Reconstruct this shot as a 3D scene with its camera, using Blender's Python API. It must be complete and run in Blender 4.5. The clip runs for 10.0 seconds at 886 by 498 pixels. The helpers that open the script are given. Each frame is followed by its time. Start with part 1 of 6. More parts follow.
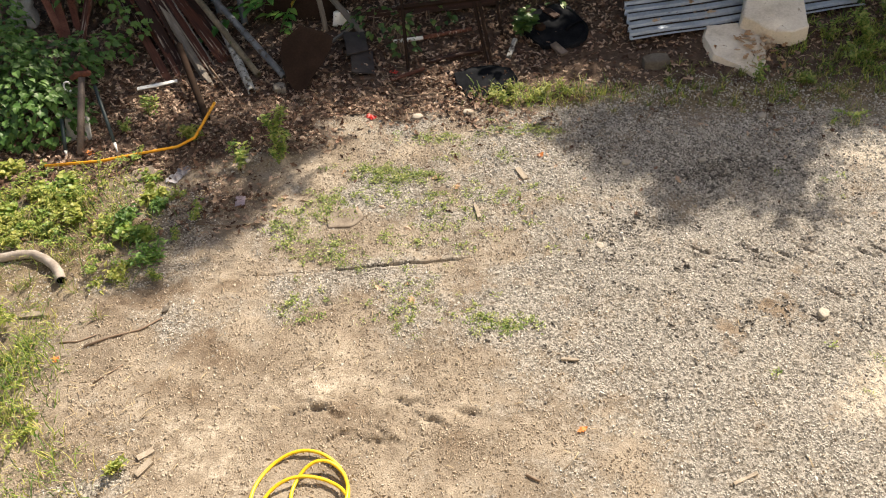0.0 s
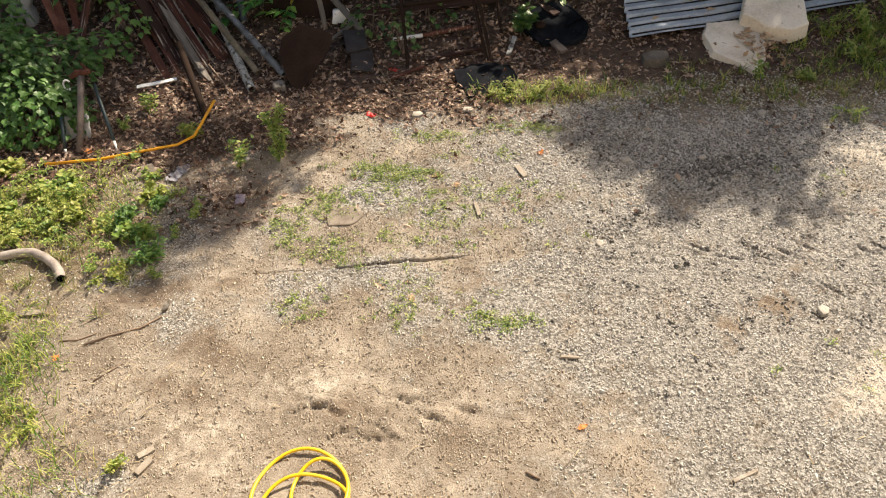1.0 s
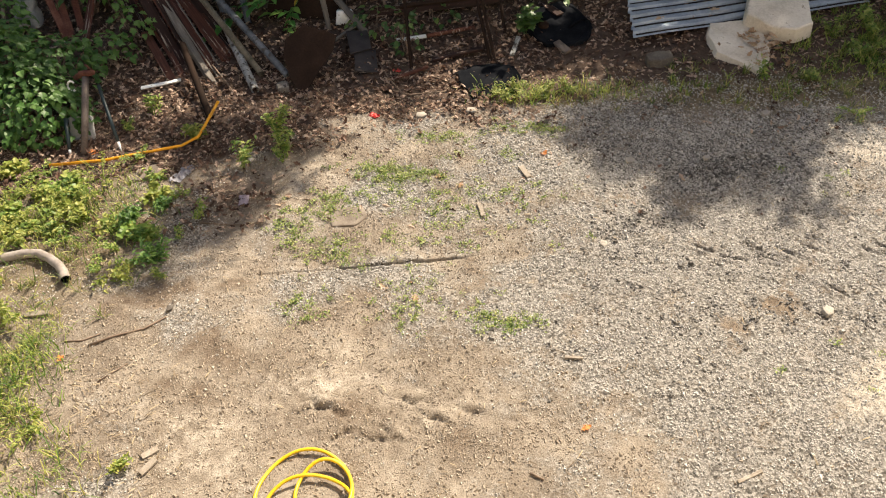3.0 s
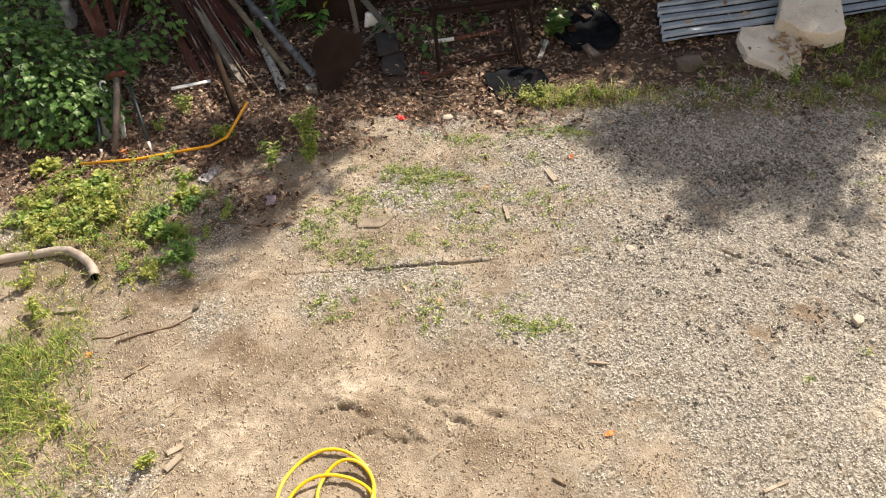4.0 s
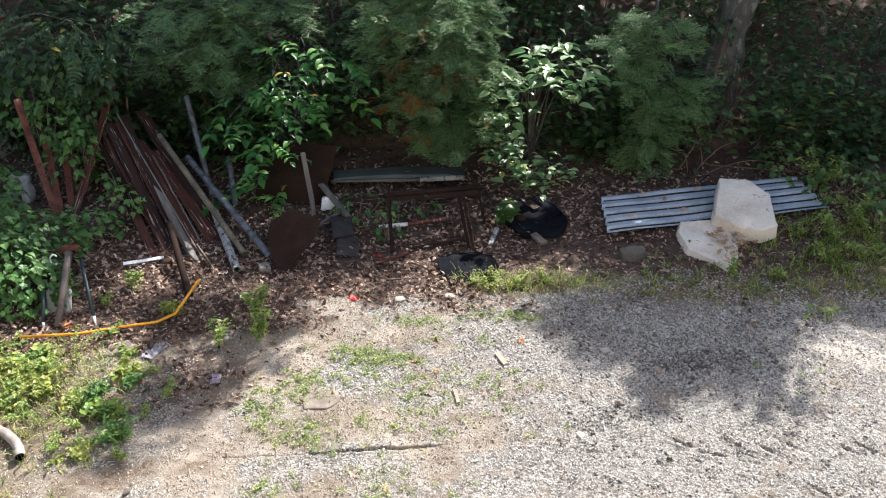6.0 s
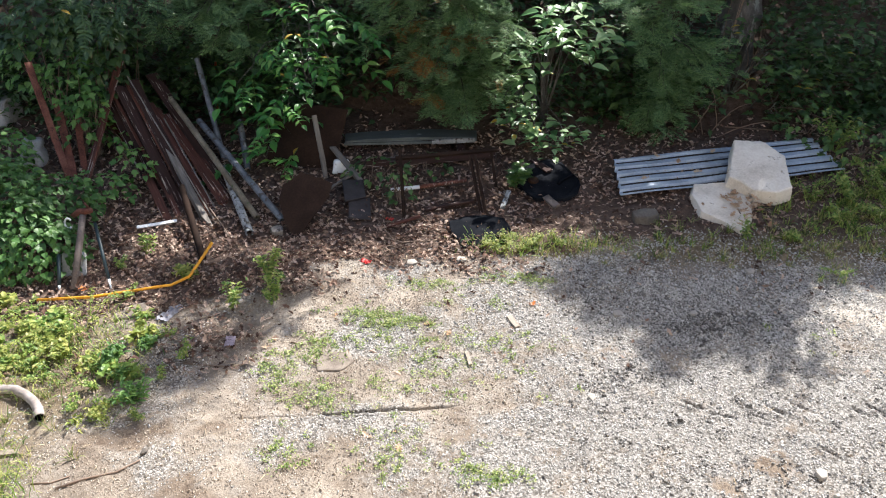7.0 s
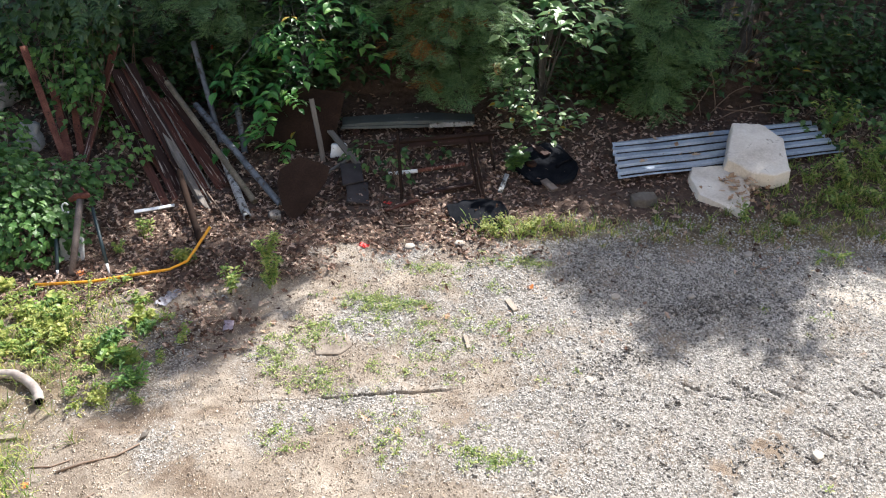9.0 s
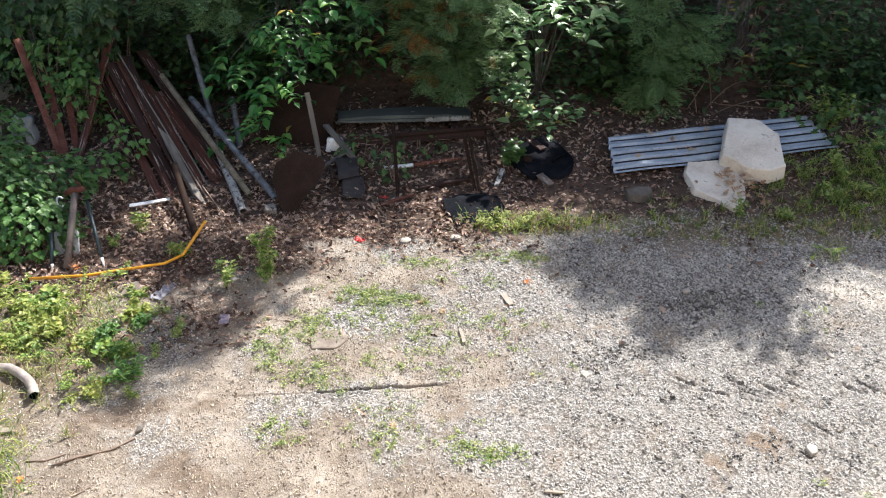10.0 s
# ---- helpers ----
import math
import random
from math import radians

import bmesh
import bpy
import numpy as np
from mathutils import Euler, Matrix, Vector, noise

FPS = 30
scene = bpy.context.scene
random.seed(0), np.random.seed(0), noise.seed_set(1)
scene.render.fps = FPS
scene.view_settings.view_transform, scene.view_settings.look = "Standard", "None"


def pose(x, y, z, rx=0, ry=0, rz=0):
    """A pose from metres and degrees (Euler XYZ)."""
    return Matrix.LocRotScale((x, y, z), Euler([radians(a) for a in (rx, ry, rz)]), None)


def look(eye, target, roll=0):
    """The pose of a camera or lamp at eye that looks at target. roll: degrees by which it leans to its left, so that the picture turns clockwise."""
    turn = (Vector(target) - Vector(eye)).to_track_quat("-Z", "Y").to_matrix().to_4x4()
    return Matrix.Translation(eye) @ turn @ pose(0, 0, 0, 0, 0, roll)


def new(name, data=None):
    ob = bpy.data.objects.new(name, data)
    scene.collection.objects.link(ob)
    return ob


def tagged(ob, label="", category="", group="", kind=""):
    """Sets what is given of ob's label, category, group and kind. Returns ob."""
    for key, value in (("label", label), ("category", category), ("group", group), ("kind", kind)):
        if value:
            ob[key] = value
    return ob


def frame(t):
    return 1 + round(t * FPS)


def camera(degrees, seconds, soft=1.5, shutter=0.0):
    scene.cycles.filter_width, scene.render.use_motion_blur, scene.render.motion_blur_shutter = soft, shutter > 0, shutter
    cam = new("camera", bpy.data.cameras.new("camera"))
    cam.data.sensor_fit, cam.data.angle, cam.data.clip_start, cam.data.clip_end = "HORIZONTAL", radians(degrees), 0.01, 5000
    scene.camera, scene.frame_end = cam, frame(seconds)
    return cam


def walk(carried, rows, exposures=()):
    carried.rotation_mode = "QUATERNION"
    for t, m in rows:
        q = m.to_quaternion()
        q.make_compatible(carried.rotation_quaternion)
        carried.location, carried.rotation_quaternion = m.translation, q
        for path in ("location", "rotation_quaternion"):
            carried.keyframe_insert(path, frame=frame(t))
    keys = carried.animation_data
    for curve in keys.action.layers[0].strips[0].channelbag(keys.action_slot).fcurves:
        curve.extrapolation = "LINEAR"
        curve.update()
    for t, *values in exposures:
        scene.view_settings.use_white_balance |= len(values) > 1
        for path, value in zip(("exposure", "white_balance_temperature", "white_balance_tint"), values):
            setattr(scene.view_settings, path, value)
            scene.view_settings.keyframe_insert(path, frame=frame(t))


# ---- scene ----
cam = camera(57.17, 10.0, soft=1.1)
ROWS = [
    (0, pose(0, 0, 4.0, 47.880, 1.639, -0.410)),
    (0.5, pose(0, 0, 4.0, 47.778, 1.719, -0.404)),
    (1, pose(0, 0, 4.0, 47.727, 1.692, -0.469)),
    (1.5, pose(0, 0, 4.0, 47.633, 1.708, -0.427)),
    (2, pose(0, 0, 4.0, 47.581, 1.828, -0.247)),
    (2.2, pose(0, 0, 4.0, 47.620, 1.867, -0.200)),
    (3.3, pose(0, 0, 4.0, 47.786, 1.942, -0.438)),
    (3.5, pose(0, 0, 4.0, 47.510, 2.519, -0.358)),
    (3.7, pose(0, 0, 4.0, 47.247, 3.419, -0.249)),
    (3.8, pose(0, 0, 4.0, 46.749, 4.376, -0.115)),
    (3.9, pose(0, 0, 4.0, 46.950, 4.000, 0.624)),
    (4, pose(0, 0, 4.0, 48.026, 2.502, 1.521)),
    (4.2, pose(0, 0, 4.0, 50.053, 0.844, 2.703)),
    (4.5, pose(0, 0, 4.0, 52.603, -0.555, 2.511)),
    (4.7, pose(0, 0, 4.0, 54.337, -0.879, 1.689)),
    (5, pose(0, 0, 4.0, 57.425, -1.157, 0.463)),
    (5.2, pose(0, 0, 4.0, 59.332, -1.374, -0.174)),
    (5.6, pose(0, 0, 4.0, 61.100, -1.200, -0.750)),
    (5.9, pose(0, 0, 4.0, 60.950, -0.700, -0.650)),
    (6.3, pose(0, 0, 4.0, 59.790, -0.213, -0.247)),
    (6.5, pose(0, 0, 4.0, 59.149, -0.190, 0.007)),
    (7, pose(0, 0, 4.0, 58.144, -0.035, 0.142)),
    (7.5, pose(0, 0, 4.0, 57.600, 0.000, 0.000)),
    (8, pose(0, 0, 4.0, 57.334, 0.000, -0.098)),
    (8.5, pose(0, 0, 4.0, 57.134, 0.012, -0.076)),
    (9, pose(0, 0, 4.0, 57.004, 0.012, -0.047)),
    (9.5, pose(0, 0, 4.0, 56.803, -0.085, -0.107)),
    (10, pose(0, 0, 4.0, 56.606, -0.219, -0.254)),
]
LOOK = [(0.0, 1.12, 8000, 10), (4.0, 1.12, 8000, 10), (4.6, 1.05, 8000, 10), (5.0, 1.16, 7200, 10), (5.2, 1.28, 6500, 10), (6.3, 1.55, 6350, 10), (8.0, 1.53, 6350, 10), (10.0, 1.5, 6350, 10)]
walk(cam, ROWS, LOOK)

# ---- light ----
SUN = Vector((0.403, 0.58, 0.707)).normalized()      # towards the sun: behind the wood, to the right
world = bpy.data.worlds.new("world")
scene.world = world
world.use_nodes = True
wn = world.node_tree.nodes
sky = wn.new("ShaderNodeTexSky")
sky.sky_type, sky.sun_disc = "NISHITA", False
sky.sun_elevation, sky.sun_rotation = math.asin(SUN.z), math.atan2(SUN.x, SUN.y)
sky.air_density, sky.dust_density, sky.ozone_density = 1.0, 2.0, 1.0
world.node_tree.links.new(sky.outputs[0], wn["Background"].inputs[0])
wn["Background"].inputs[1].default_value = 0.085
sun = new("sun", bpy.data.lights.new("sun", "SUN"))
sun.data.energy, sun.data.angle, sun.data.color = 4.5, radians(0.6), (1.0, 0.96, 0.90)
sun.matrix_world = look(SUN * 40, (0, 0, 0))

# ---- materials ----
rng = np.random.default_rng(11)


def ramp(nt, cols, fac, lo=0.36, hi=0.64):
    r = nt.nodes.new("ShaderNodeValToRGB")
    e = r.color_ramp.elements
    for i, c in enumerate(cols):
        at = lo + (hi - lo) * i / max(1, len(cols) - 1)
        s = e[i] if i < 2 else e.new(at)
        s.position, s.color = at, (*c, 1)
    nt.links.new(fac, r.inputs[0])
    return r.outputs[0]


def math_node(nt, op, a, b):
    n = nt.nodes.new("ShaderNodeMath")
    n.operation = op
    for i, v in enumerate((a, b)):
        if isinstance(v, (int, float)):
            n.inputs[i].default_value = v
        else:
            nt.links.new(v, n.inputs[i])
    return n.outputs[0]


def noise_node(nt, vec, scale, detail=6.0, rough=0.6):
    n = nt.nodes.new("ShaderNodeTexNoise")
    n.inputs["Scale"].default_value, n.inputs["Detail"].default_value, n.inputs["Roughness"].default_value = scale, detail, rough
    nt.links.new(vec, n.inputs["Vector"])
    return n.outputs["Fac"]


def mat(name, cols, rough=0.8, scale=6.0, bump=0.3, fine=60.0, metal=0.0, rand="", spread=0.5, glow_through=0.0,
        stretch=(1, 1, 1), local=False, spots=None, spot_scale=20.0, spot_at=0.62, gloss=0.5):
    """A worn surface: a coarse and a fine noise choose the colour; rand adds a tone for each island or object; spots are patches of another colour."""
    m = bpy.data.materials.new(name)
    m.use_nodes = True
    nt = m.node_tree
    bsdf = nt.nodes["Principled BSDF"]
    if local:
        vec = nt.nodes.new("ShaderNodeTexCoord").outputs["Object"]
    else:
        vec = nt.nodes.new("ShaderNodeNewGeometry").outputs["Position"]
    mp = nt.nodes.new("ShaderNodeMapping")
    mp.inputs["Scale"].default_value = stretch
    nt.links.new(vec, mp.inputs["Vector"])
    vec = mp.outputs[0]
    coarse, grain = noise_node(nt, vec, scale), noise_node(nt, vec, fine, 4.0, 0.7)
    fac = math_node(nt, "ADD", math_node(nt, "MULTIPLY", coarse, 0.6), math_node(nt, "MULTIPLY", grain, 0.4))
    if rand:
        isle, whole = nt.nodes.new("ShaderNodeNewGeometry").outputs["Random Per Island"], nt.nodes.new("ShaderNodeObjectInfo").outputs["Random"]
        src = {"island": isle, "object": whole}.get(rand) or math_node(nt, "FRACT", math_node(nt, "ADD", isle, whole), 0.0)
        fac = math_node(nt, "ADD", math_node(nt, "MULTIPLY", fac, 1 - spread), math_node(nt, "MULTIPLY", src, spread))
    col = ramp(nt, cols, fac, *((0.25, 0.75) if rand else (0.36, 0.64)))
    if spots:
        sp = noise_node(nt, vec, spot_scale, 5.0, 0.65)
        k = nt.nodes.new("ShaderNodeMapRange")
        k.inputs["From Min"].default_value, k.inputs["From Max"].default_value = spot_at, spot_at + 0.05
        nt.links.new(sp, k.inputs["Value"])
        mx = nt.nodes.new("ShaderNodeMix")
        mx.data_type = "RGBA"
        nt.links.new(k.outputs[0], mx.inputs["Factor"])
        nt.links.new(col, mx.inputs["A"])
        mx.inputs["B"].default_value = (*spots, 1)
        col = mx.outputs["Result"]
    nt.links.new(col, bsdf.inputs["Base Color"])
    r = math_node(nt, "ADD", math_node(nt, "MULTIPLY", grain, 0.3), rough - 0.15)
    nt.links.new(r, bsdf.inputs["Roughness"])
    bsdf.inputs["Metallic"].default_value = metal
    bsdf.inputs["Specular IOR Level"].default_value = gloss
    if bump:
        b = nt.nodes.new("ShaderNodeBump")
        b.inputs["Strength"].default_value, b.inputs["Distance"].default_value = bump, 0.01
        nt.links.new(fac if not rand else grain, b.inputs["Height"])
        nt.links.new(b.outputs[0], bsdf.inputs["Normal"])
    if glow_through:
        tr = nt.nodes.new("ShaderNodeBsdfTranslucent")
        nt.links.new(col, tr.inputs["Color"])
        ms = nt.nodes.new("ShaderNodeMixShader")
        ms.inputs[0].default_value = glow_through
        nt.links.new(bsdf.outputs[0], ms.inputs[1])
        nt.links.new(tr.outputs[0], ms.inputs[2])
        nt.links.new(ms.outputs[0], nt.nodes["Material Output"].inputs[0])
    return m


M_STONE = mat("gravel_stone", [(0.33, 0.312, 0.29), (0.41, 0.39, 0.366), (0.47, 0.449, 0.422), (0.55, 0.527, 0.497)], 0.9, 2.2, 0.15, 200, rand="island", spread=0.3, gloss=0.2)
M_CLOD = mat("dirt_clod", [(0.17, 0.134, 0.103), (0.28, 0.231, 0.186), (0.37, 0.318, 0.263), (0.46, 0.41, 0.352)], 0.95, 1.9, 0.2, 200, rand="island", spread=0.3, gloss=0.1)
M_LITTER = mat("dead_leaf", [(0.06, 0.034, 0.025), (0.155, 0.09, 0.066), (0.27, 0.178, 0.136), (0.46, 0.345, 0.275)], 0.8, 20, 0.2, 120, rand="island", spread=0.75, glow_through=0.15, gloss=0.2)
M_TWIG = mat("twig_wood", [(0.06, 0.04, 0.03), (0.16, 0.11, 0.08), (0.28, 0.21, 0.16)], 0.85, 12, 0.3, 90, rand="island", spread=0.4)
M_GRASS = mat("grass_blade", [(0.09, 0.15, 0.025), (0.17, 0.23, 0.045), (0.28, 0.31, 0.085), (0.46, 0.38, 0.19)], 0.6, 3, 0.0, 30, rand="island", spread=0.65, glow_through=0.35)
M_WEED_LOW = mat("creeping_weed_leaf", [(0.10, 0.17, 0.035), (0.18, 0.26, 0.06), (0.29, 0.345, 0.10), (0.42, 0.43, 0.18)], 0.55, 5, 0.1, 60, rand="island", spread=0.6, glow_through=0.35)
M_WEED = mat("weed_leaf", [(0.09, 0.175, 0.03), (0.16, 0.26, 0.045), (0.25, 0.33, 0.07), (0.36, 0.39, 0.11)], 0.5, 5, 0.1, 60, rand="island", spread=0.6, glow_through=0.35)
M_LEAF = mat("shrub_leaf", [(0.045, 0.105, 0.03), (0.075, 0.155, 0.04), (0.13, 0.21, 0.055)], 0.42, 5, 0.1, 60, rand="both", spread=0.6, glow_through=0.3)
# M_LEAF at about 0.6: the wood's shade put into the leaf colour
M_LEAF_SHADED = mat("shaded_thicket_leaf", [(0.026, 0.062, 0.02), (0.042, 0.092, 0.028), (0.072, 0.128, 0.037)], 0.45, 5, 0.1, 60, rand="island", spread=0.6, glow_through=0.25)
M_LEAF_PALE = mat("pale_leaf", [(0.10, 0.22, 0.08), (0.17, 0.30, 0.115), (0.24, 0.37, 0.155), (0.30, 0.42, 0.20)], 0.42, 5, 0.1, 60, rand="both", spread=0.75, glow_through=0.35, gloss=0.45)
M_ASH = mat("ash_leaf", [(0.035, 0.14, 0.025), (0.06, 0.205, 0.04), (0.10, 0.28, 0.06), (0.17, 0.33, 0.075)], 0.36, 5, 0.1, 60, rand="both", spread=0.65, glow_through=0.35)
M_VINE = mat("vine_leaf", [(0.03, 0.09, 0.017), (0.056, 0.145, 0.028), (0.105, 0.215, 0.05)], 0.5, 5, 0.1, 60, rand="both", spread=0.65, glow_through=0.3)
# M_VINE lightened: the sky's light is put into the leaf colour
M_VINE_LIT = mat("lit_vine_leaf", [(0.06, 0.15, 0.03), (0.105, 0.23, 0.05), (0.18, 0.32, 0.085)], 0.5, 5, 0.1, 60, rand="both", spread=0.65, glow_through=0.35)
M_CEDAR = mat("cedar_spray", [(0.07, 0.15, 0.055), (0.135, 0.24, 0.09), (0.25, 0.37, 0.155)], 0.55, 4, 0.0, 60, rand="island", spread=0.55, glow_through=0.2)
M_CEDAR_OLD = mat("cedar_dead_spray", [(0.16, 0.07, 0.02), (0.30, 0.15, 0.03)], 0.7, 4, 0.0, 60, rand="island", glow_through=0.15)
M_YELLOW_LEAF = mat("yellow_leaf", [(0.35, 0.24, 0.03), (0.5, 0.36, 0.06)], 0.6, 5, 0.1, 60, rand="island", glow_through=0.3)
M_BARK = mat("bark", [(0.035, 0.031, 0.028), (0.075, 0.068, 0.06), (0.14, 0.128, 0.115)], 0.9, 5, 1.0, 30, stretch=(1, 1, 0.45), spots=(0.2, 0.21, 0.19), spot_scale=9, spot_at=0.57)
M_RUST = mat("rusted_steel", [(0.055, 0.022, 0.017), (0.145, 0.056, 0.041), (0.24, 0.11, 0.08)], 0.85, 5, 0.4, 80, spots=(0.035, 0.018, 0.015), spot_scale=14, gloss=0.2)
M_RUST_DARK = mat("dark_rusted_steel", [(0.014, 0.009, 0.007), (0.028, 0.0165, 0.012), (0.045, 0.027, 0.02)], 0.9, 2, 0.2, 60, gloss=0.1)
M_BOARD_RED = mat("red_brown_board", [(0.04, 0.016, 0.012), (0.115, 0.046, 0.033), (0.21, 0.095, 0.07)], 0.8, 4, 0.4, 50, stretch=(1, 1, 0.05), local=True, spots=(0.40, 0.34, 0.30), spot_scale=44, spot_at=0.575, gloss=0.2)
M_BOARD_DARK = mat("blackened_board", [(0.02, 0.012, 0.010), (0.045, 0.023, 0.019), (0.085, 0.045, 0.036)], 0.8, 4, 0.4, 50, stretch=(1, 1, 0.05), local=True, spots=(0.38, 0.33, 0.29), spot_scale=44, spot_at=0.59, gloss=0.2)
M_BOARD_GREY = mat("weathered_grey_wood", [(0.09, 0.075, 0.065), (0.17, 0.15, 0.13), (0.29, 0.265, 0.24)], 0.85, 5, 0.5, 60, stretch=(1, 1, 0.1), local=True, spots=(0.05, 0.04, 0.035), spot_scale=14, spot_at=0.56)
M_PIPE_GREY = mat("grey_pipe", [(0.06, 0.066, 0.076), (0.115, 0.125, 0.14), (0.19, 0.20, 0.22)], 0.5, 6, 0.15, 70, spots=(0.05, 0.04, 0.033), spot_scale=14, spot_at=0.55)
M_PIPE_MOTTLED = mat("mottled_white_pipe", [(0.14, 0.14, 0.135), (0.29, 0.295, 0.29), (0.44, 0.44, 0.425)], 0.7, 6, 0.2, 70, spots=(0.06, 0.05, 0.04), spot_scale=18, spot_at=0.54)
M_PIPE_MOSSY = mat("mossy_brown_pipe", [(0.06, 0.05, 0.035), (0.14, 0.115, 0.08), (0.23, 0.20, 0.15)], 0.85, 6, 0.3, 70, spots=(0.05, 0.07, 0.025), spot_scale=14)
M_PIPE_BROWN = mat("brown_pipe", [(0.06, 0.045, 0.04), (0.13, 0.10, 0.085), (0.2, 0.16, 0.14)], 0.7, 6, 0.2, 70)
M_GALV = mat("galvanised_sheet", [(0.24, 0.29, 0.365), (0.35, 0.41, 0.50), (0.48, 0.54, 0.62)], 0.45, 3, 0.1, 40, metal=0.3, spots=(0.13, 0.11, 0.10), spot_scale=5, spot_at=0.67)
M_ROCK = mat("pale_stone", [(0.52, 0.455, 0.375), (0.68, 0.61, 0.525), (0.77, 0.71, 0.625)], 0.9, 3.0, 0.8, 45, spots=(0.33, 0.27, 0.205), spot_scale=6, spot_at=0.63, gloss=0.15)
# the palest yellow tone puts sun highlights into the blade colours
M_GRASS_GREEN = mat("green_grass_blade", [(0.055, 0.13, 0.02), (0.15, 0.26, 0.04), (0.29, 0.37, 0.075), (0.46, 0.45, 0.13)], 0.55, 3, 0.0, 30, rand="island", spread=0.65, glow_through=0.35)
M_FLAT = mat("earthy_stone", [(0.12, 0.095, 0.075), (0.19, 0.155, 0.125), (0.26, 0.22, 0.18)], 0.9, 9, 0.4, 90)
M_STRAW = mat("dry_straw", [(0.12, 0.085, 0.055), (0.25, 0.185, 0.12), (0.40, 0.32, 0.21)], 0.8, 9, 0.0, 90, rand="island", spread=0.8)
M_PEBBLE = mat("pale_pebble", [(0.23, 0.205, 0.175), (0.32, 0.288, 0.25), (0.42, 0.385, 0.34)], 0.9, 9, 0.4, 90)
M_ROCK_DARK = mat("brown_stone", [(0.06, 0.05, 0.042), (0.10, 0.085, 0.072), (0.15, 0.132, 0.115)], 0.9, 8, 0.6, 60)
M_ROCK_GREY = mat("grey_stone", [(0.22, 0.222, 0.22), (0.35, 0.352, 0.35), (0.48, 0.478, 0.47)], 0.9, 7, 0.5, 60)
M_LID = mat("dusty_black_plastic", [(0.004, 0.005, 0.0065), (0.008, 0.009, 0.0115), (0.017, 0.018, 0.021)], 0.92, 5, 0.4, 60, gloss=0.03)
M_BLACK = mat("black_rubber", [(0.004, 0.0045, 0.006), (0.008, 0.0085, 0.011), (0.016, 0.016, 0.019)], 0.95, 5, 0.2, 50, gloss=0.0)
M_SLATE = mat("dark_shingle", [(0.018, 0.014, 0.015), (0.033, 0.027, 0.028), (0.055, 0.046, 0.047)], 0.8, 9, 0.4, 120)
M_PAINT_GREEN = mat("grey_green_paint", [(0.045, 0.055, 0.053), (0.075, 0.088, 0.085), (0.12, 0.13, 0.125)], 0.65, 3, 0.3, 50, spots=(0.4, 0.4, 0.38), spot_scale=5, spot_at=0.70)
M_WHITE = mat("white_plastic", [(0.62, 0.63, 0.64), (0.74, 0.75, 0.76), (0.82, 0.82, 0.82)], 0.5, 6, 0.1, 40, spots=(0.30, 0.27, 0.23), spot_scale=22, spot_at=0.6)
M_ELBOW = mat("dusty_grey_pipe", [(0.20, 0.165, 0.145), (0.29, 0.25, 0.225), (0.38, 0.34, 0.31)], 0.65, 7, 0.2, 60)
M_YELLOW = mat("yellow_rubber_hose", [(0.55, 0.33, 0.012), (0.72, 0.47, 0.02), (0.80, 0.56, 0.05)], 0.4, 5, 0.1, 60, spots=(0.45, 0.27, 0.06), spot_scale=18, spot_at=0.68)
M_ORANGE = mat("orange_plastic", [(0.55, 0.22, 0.01), (0.74, 0.33, 0.015), (0.8, 0.42, 0.04)], 0.45, 6, 0.1, 60, spots=(0.3, 0.13, 0.03), spot_scale=15, spot_at=0.66)
M_RED = mat("red_plastic", [(0.45, 0.02, 0.02), (0.62, 0.04, 0.03)], 0.4, 8, 0.05, 40)
M_STAKE = mat("dark_green_stake_paint", [(0.006, 0.018, 0.022), (0.015, 0.032, 0.038)], 0.5, 8, 0.1, 60)
M_PAPER = mat("dirty_paper", [(0.16, 0.155, 0.185), (0.27, 0.262, 0.29), (0.40, 0.395, 0.42)], 0.85, 14, 0.3, 60)
M_PAPER_MAUVE = mat("mauve_wrapper", [(0.2, 0.16, 0.2), (0.34, 0.28, 0.33)], 0.6, 14, 0.3, 60)
M_SCRAP = mat("pale_wood_scrap", [(0.19, 0.155, 0.12), (0.28, 0.235, 0.19), (0.37, 0.325, 0.275)], 0.85, 14, 0.3, 90, stretch=(1, 1, 1))
M_OAK_TAN = mat("tan_oak_leaf", [(0.3, 0.18, 0.10), (0.44, 0.29, 0.18), (0.52, 0.38, 0.26)], 0.8, 14, 0.2, 90, rand="object", glow_through=0.15)
M_OAK_ORANGE = mat("orange_leaf", [(0.5, 0.14, 0.03), (0.62, 0.22, 0.06)], 0.7, 14, 0.2, 90, rand="object", glow_through=0.2)


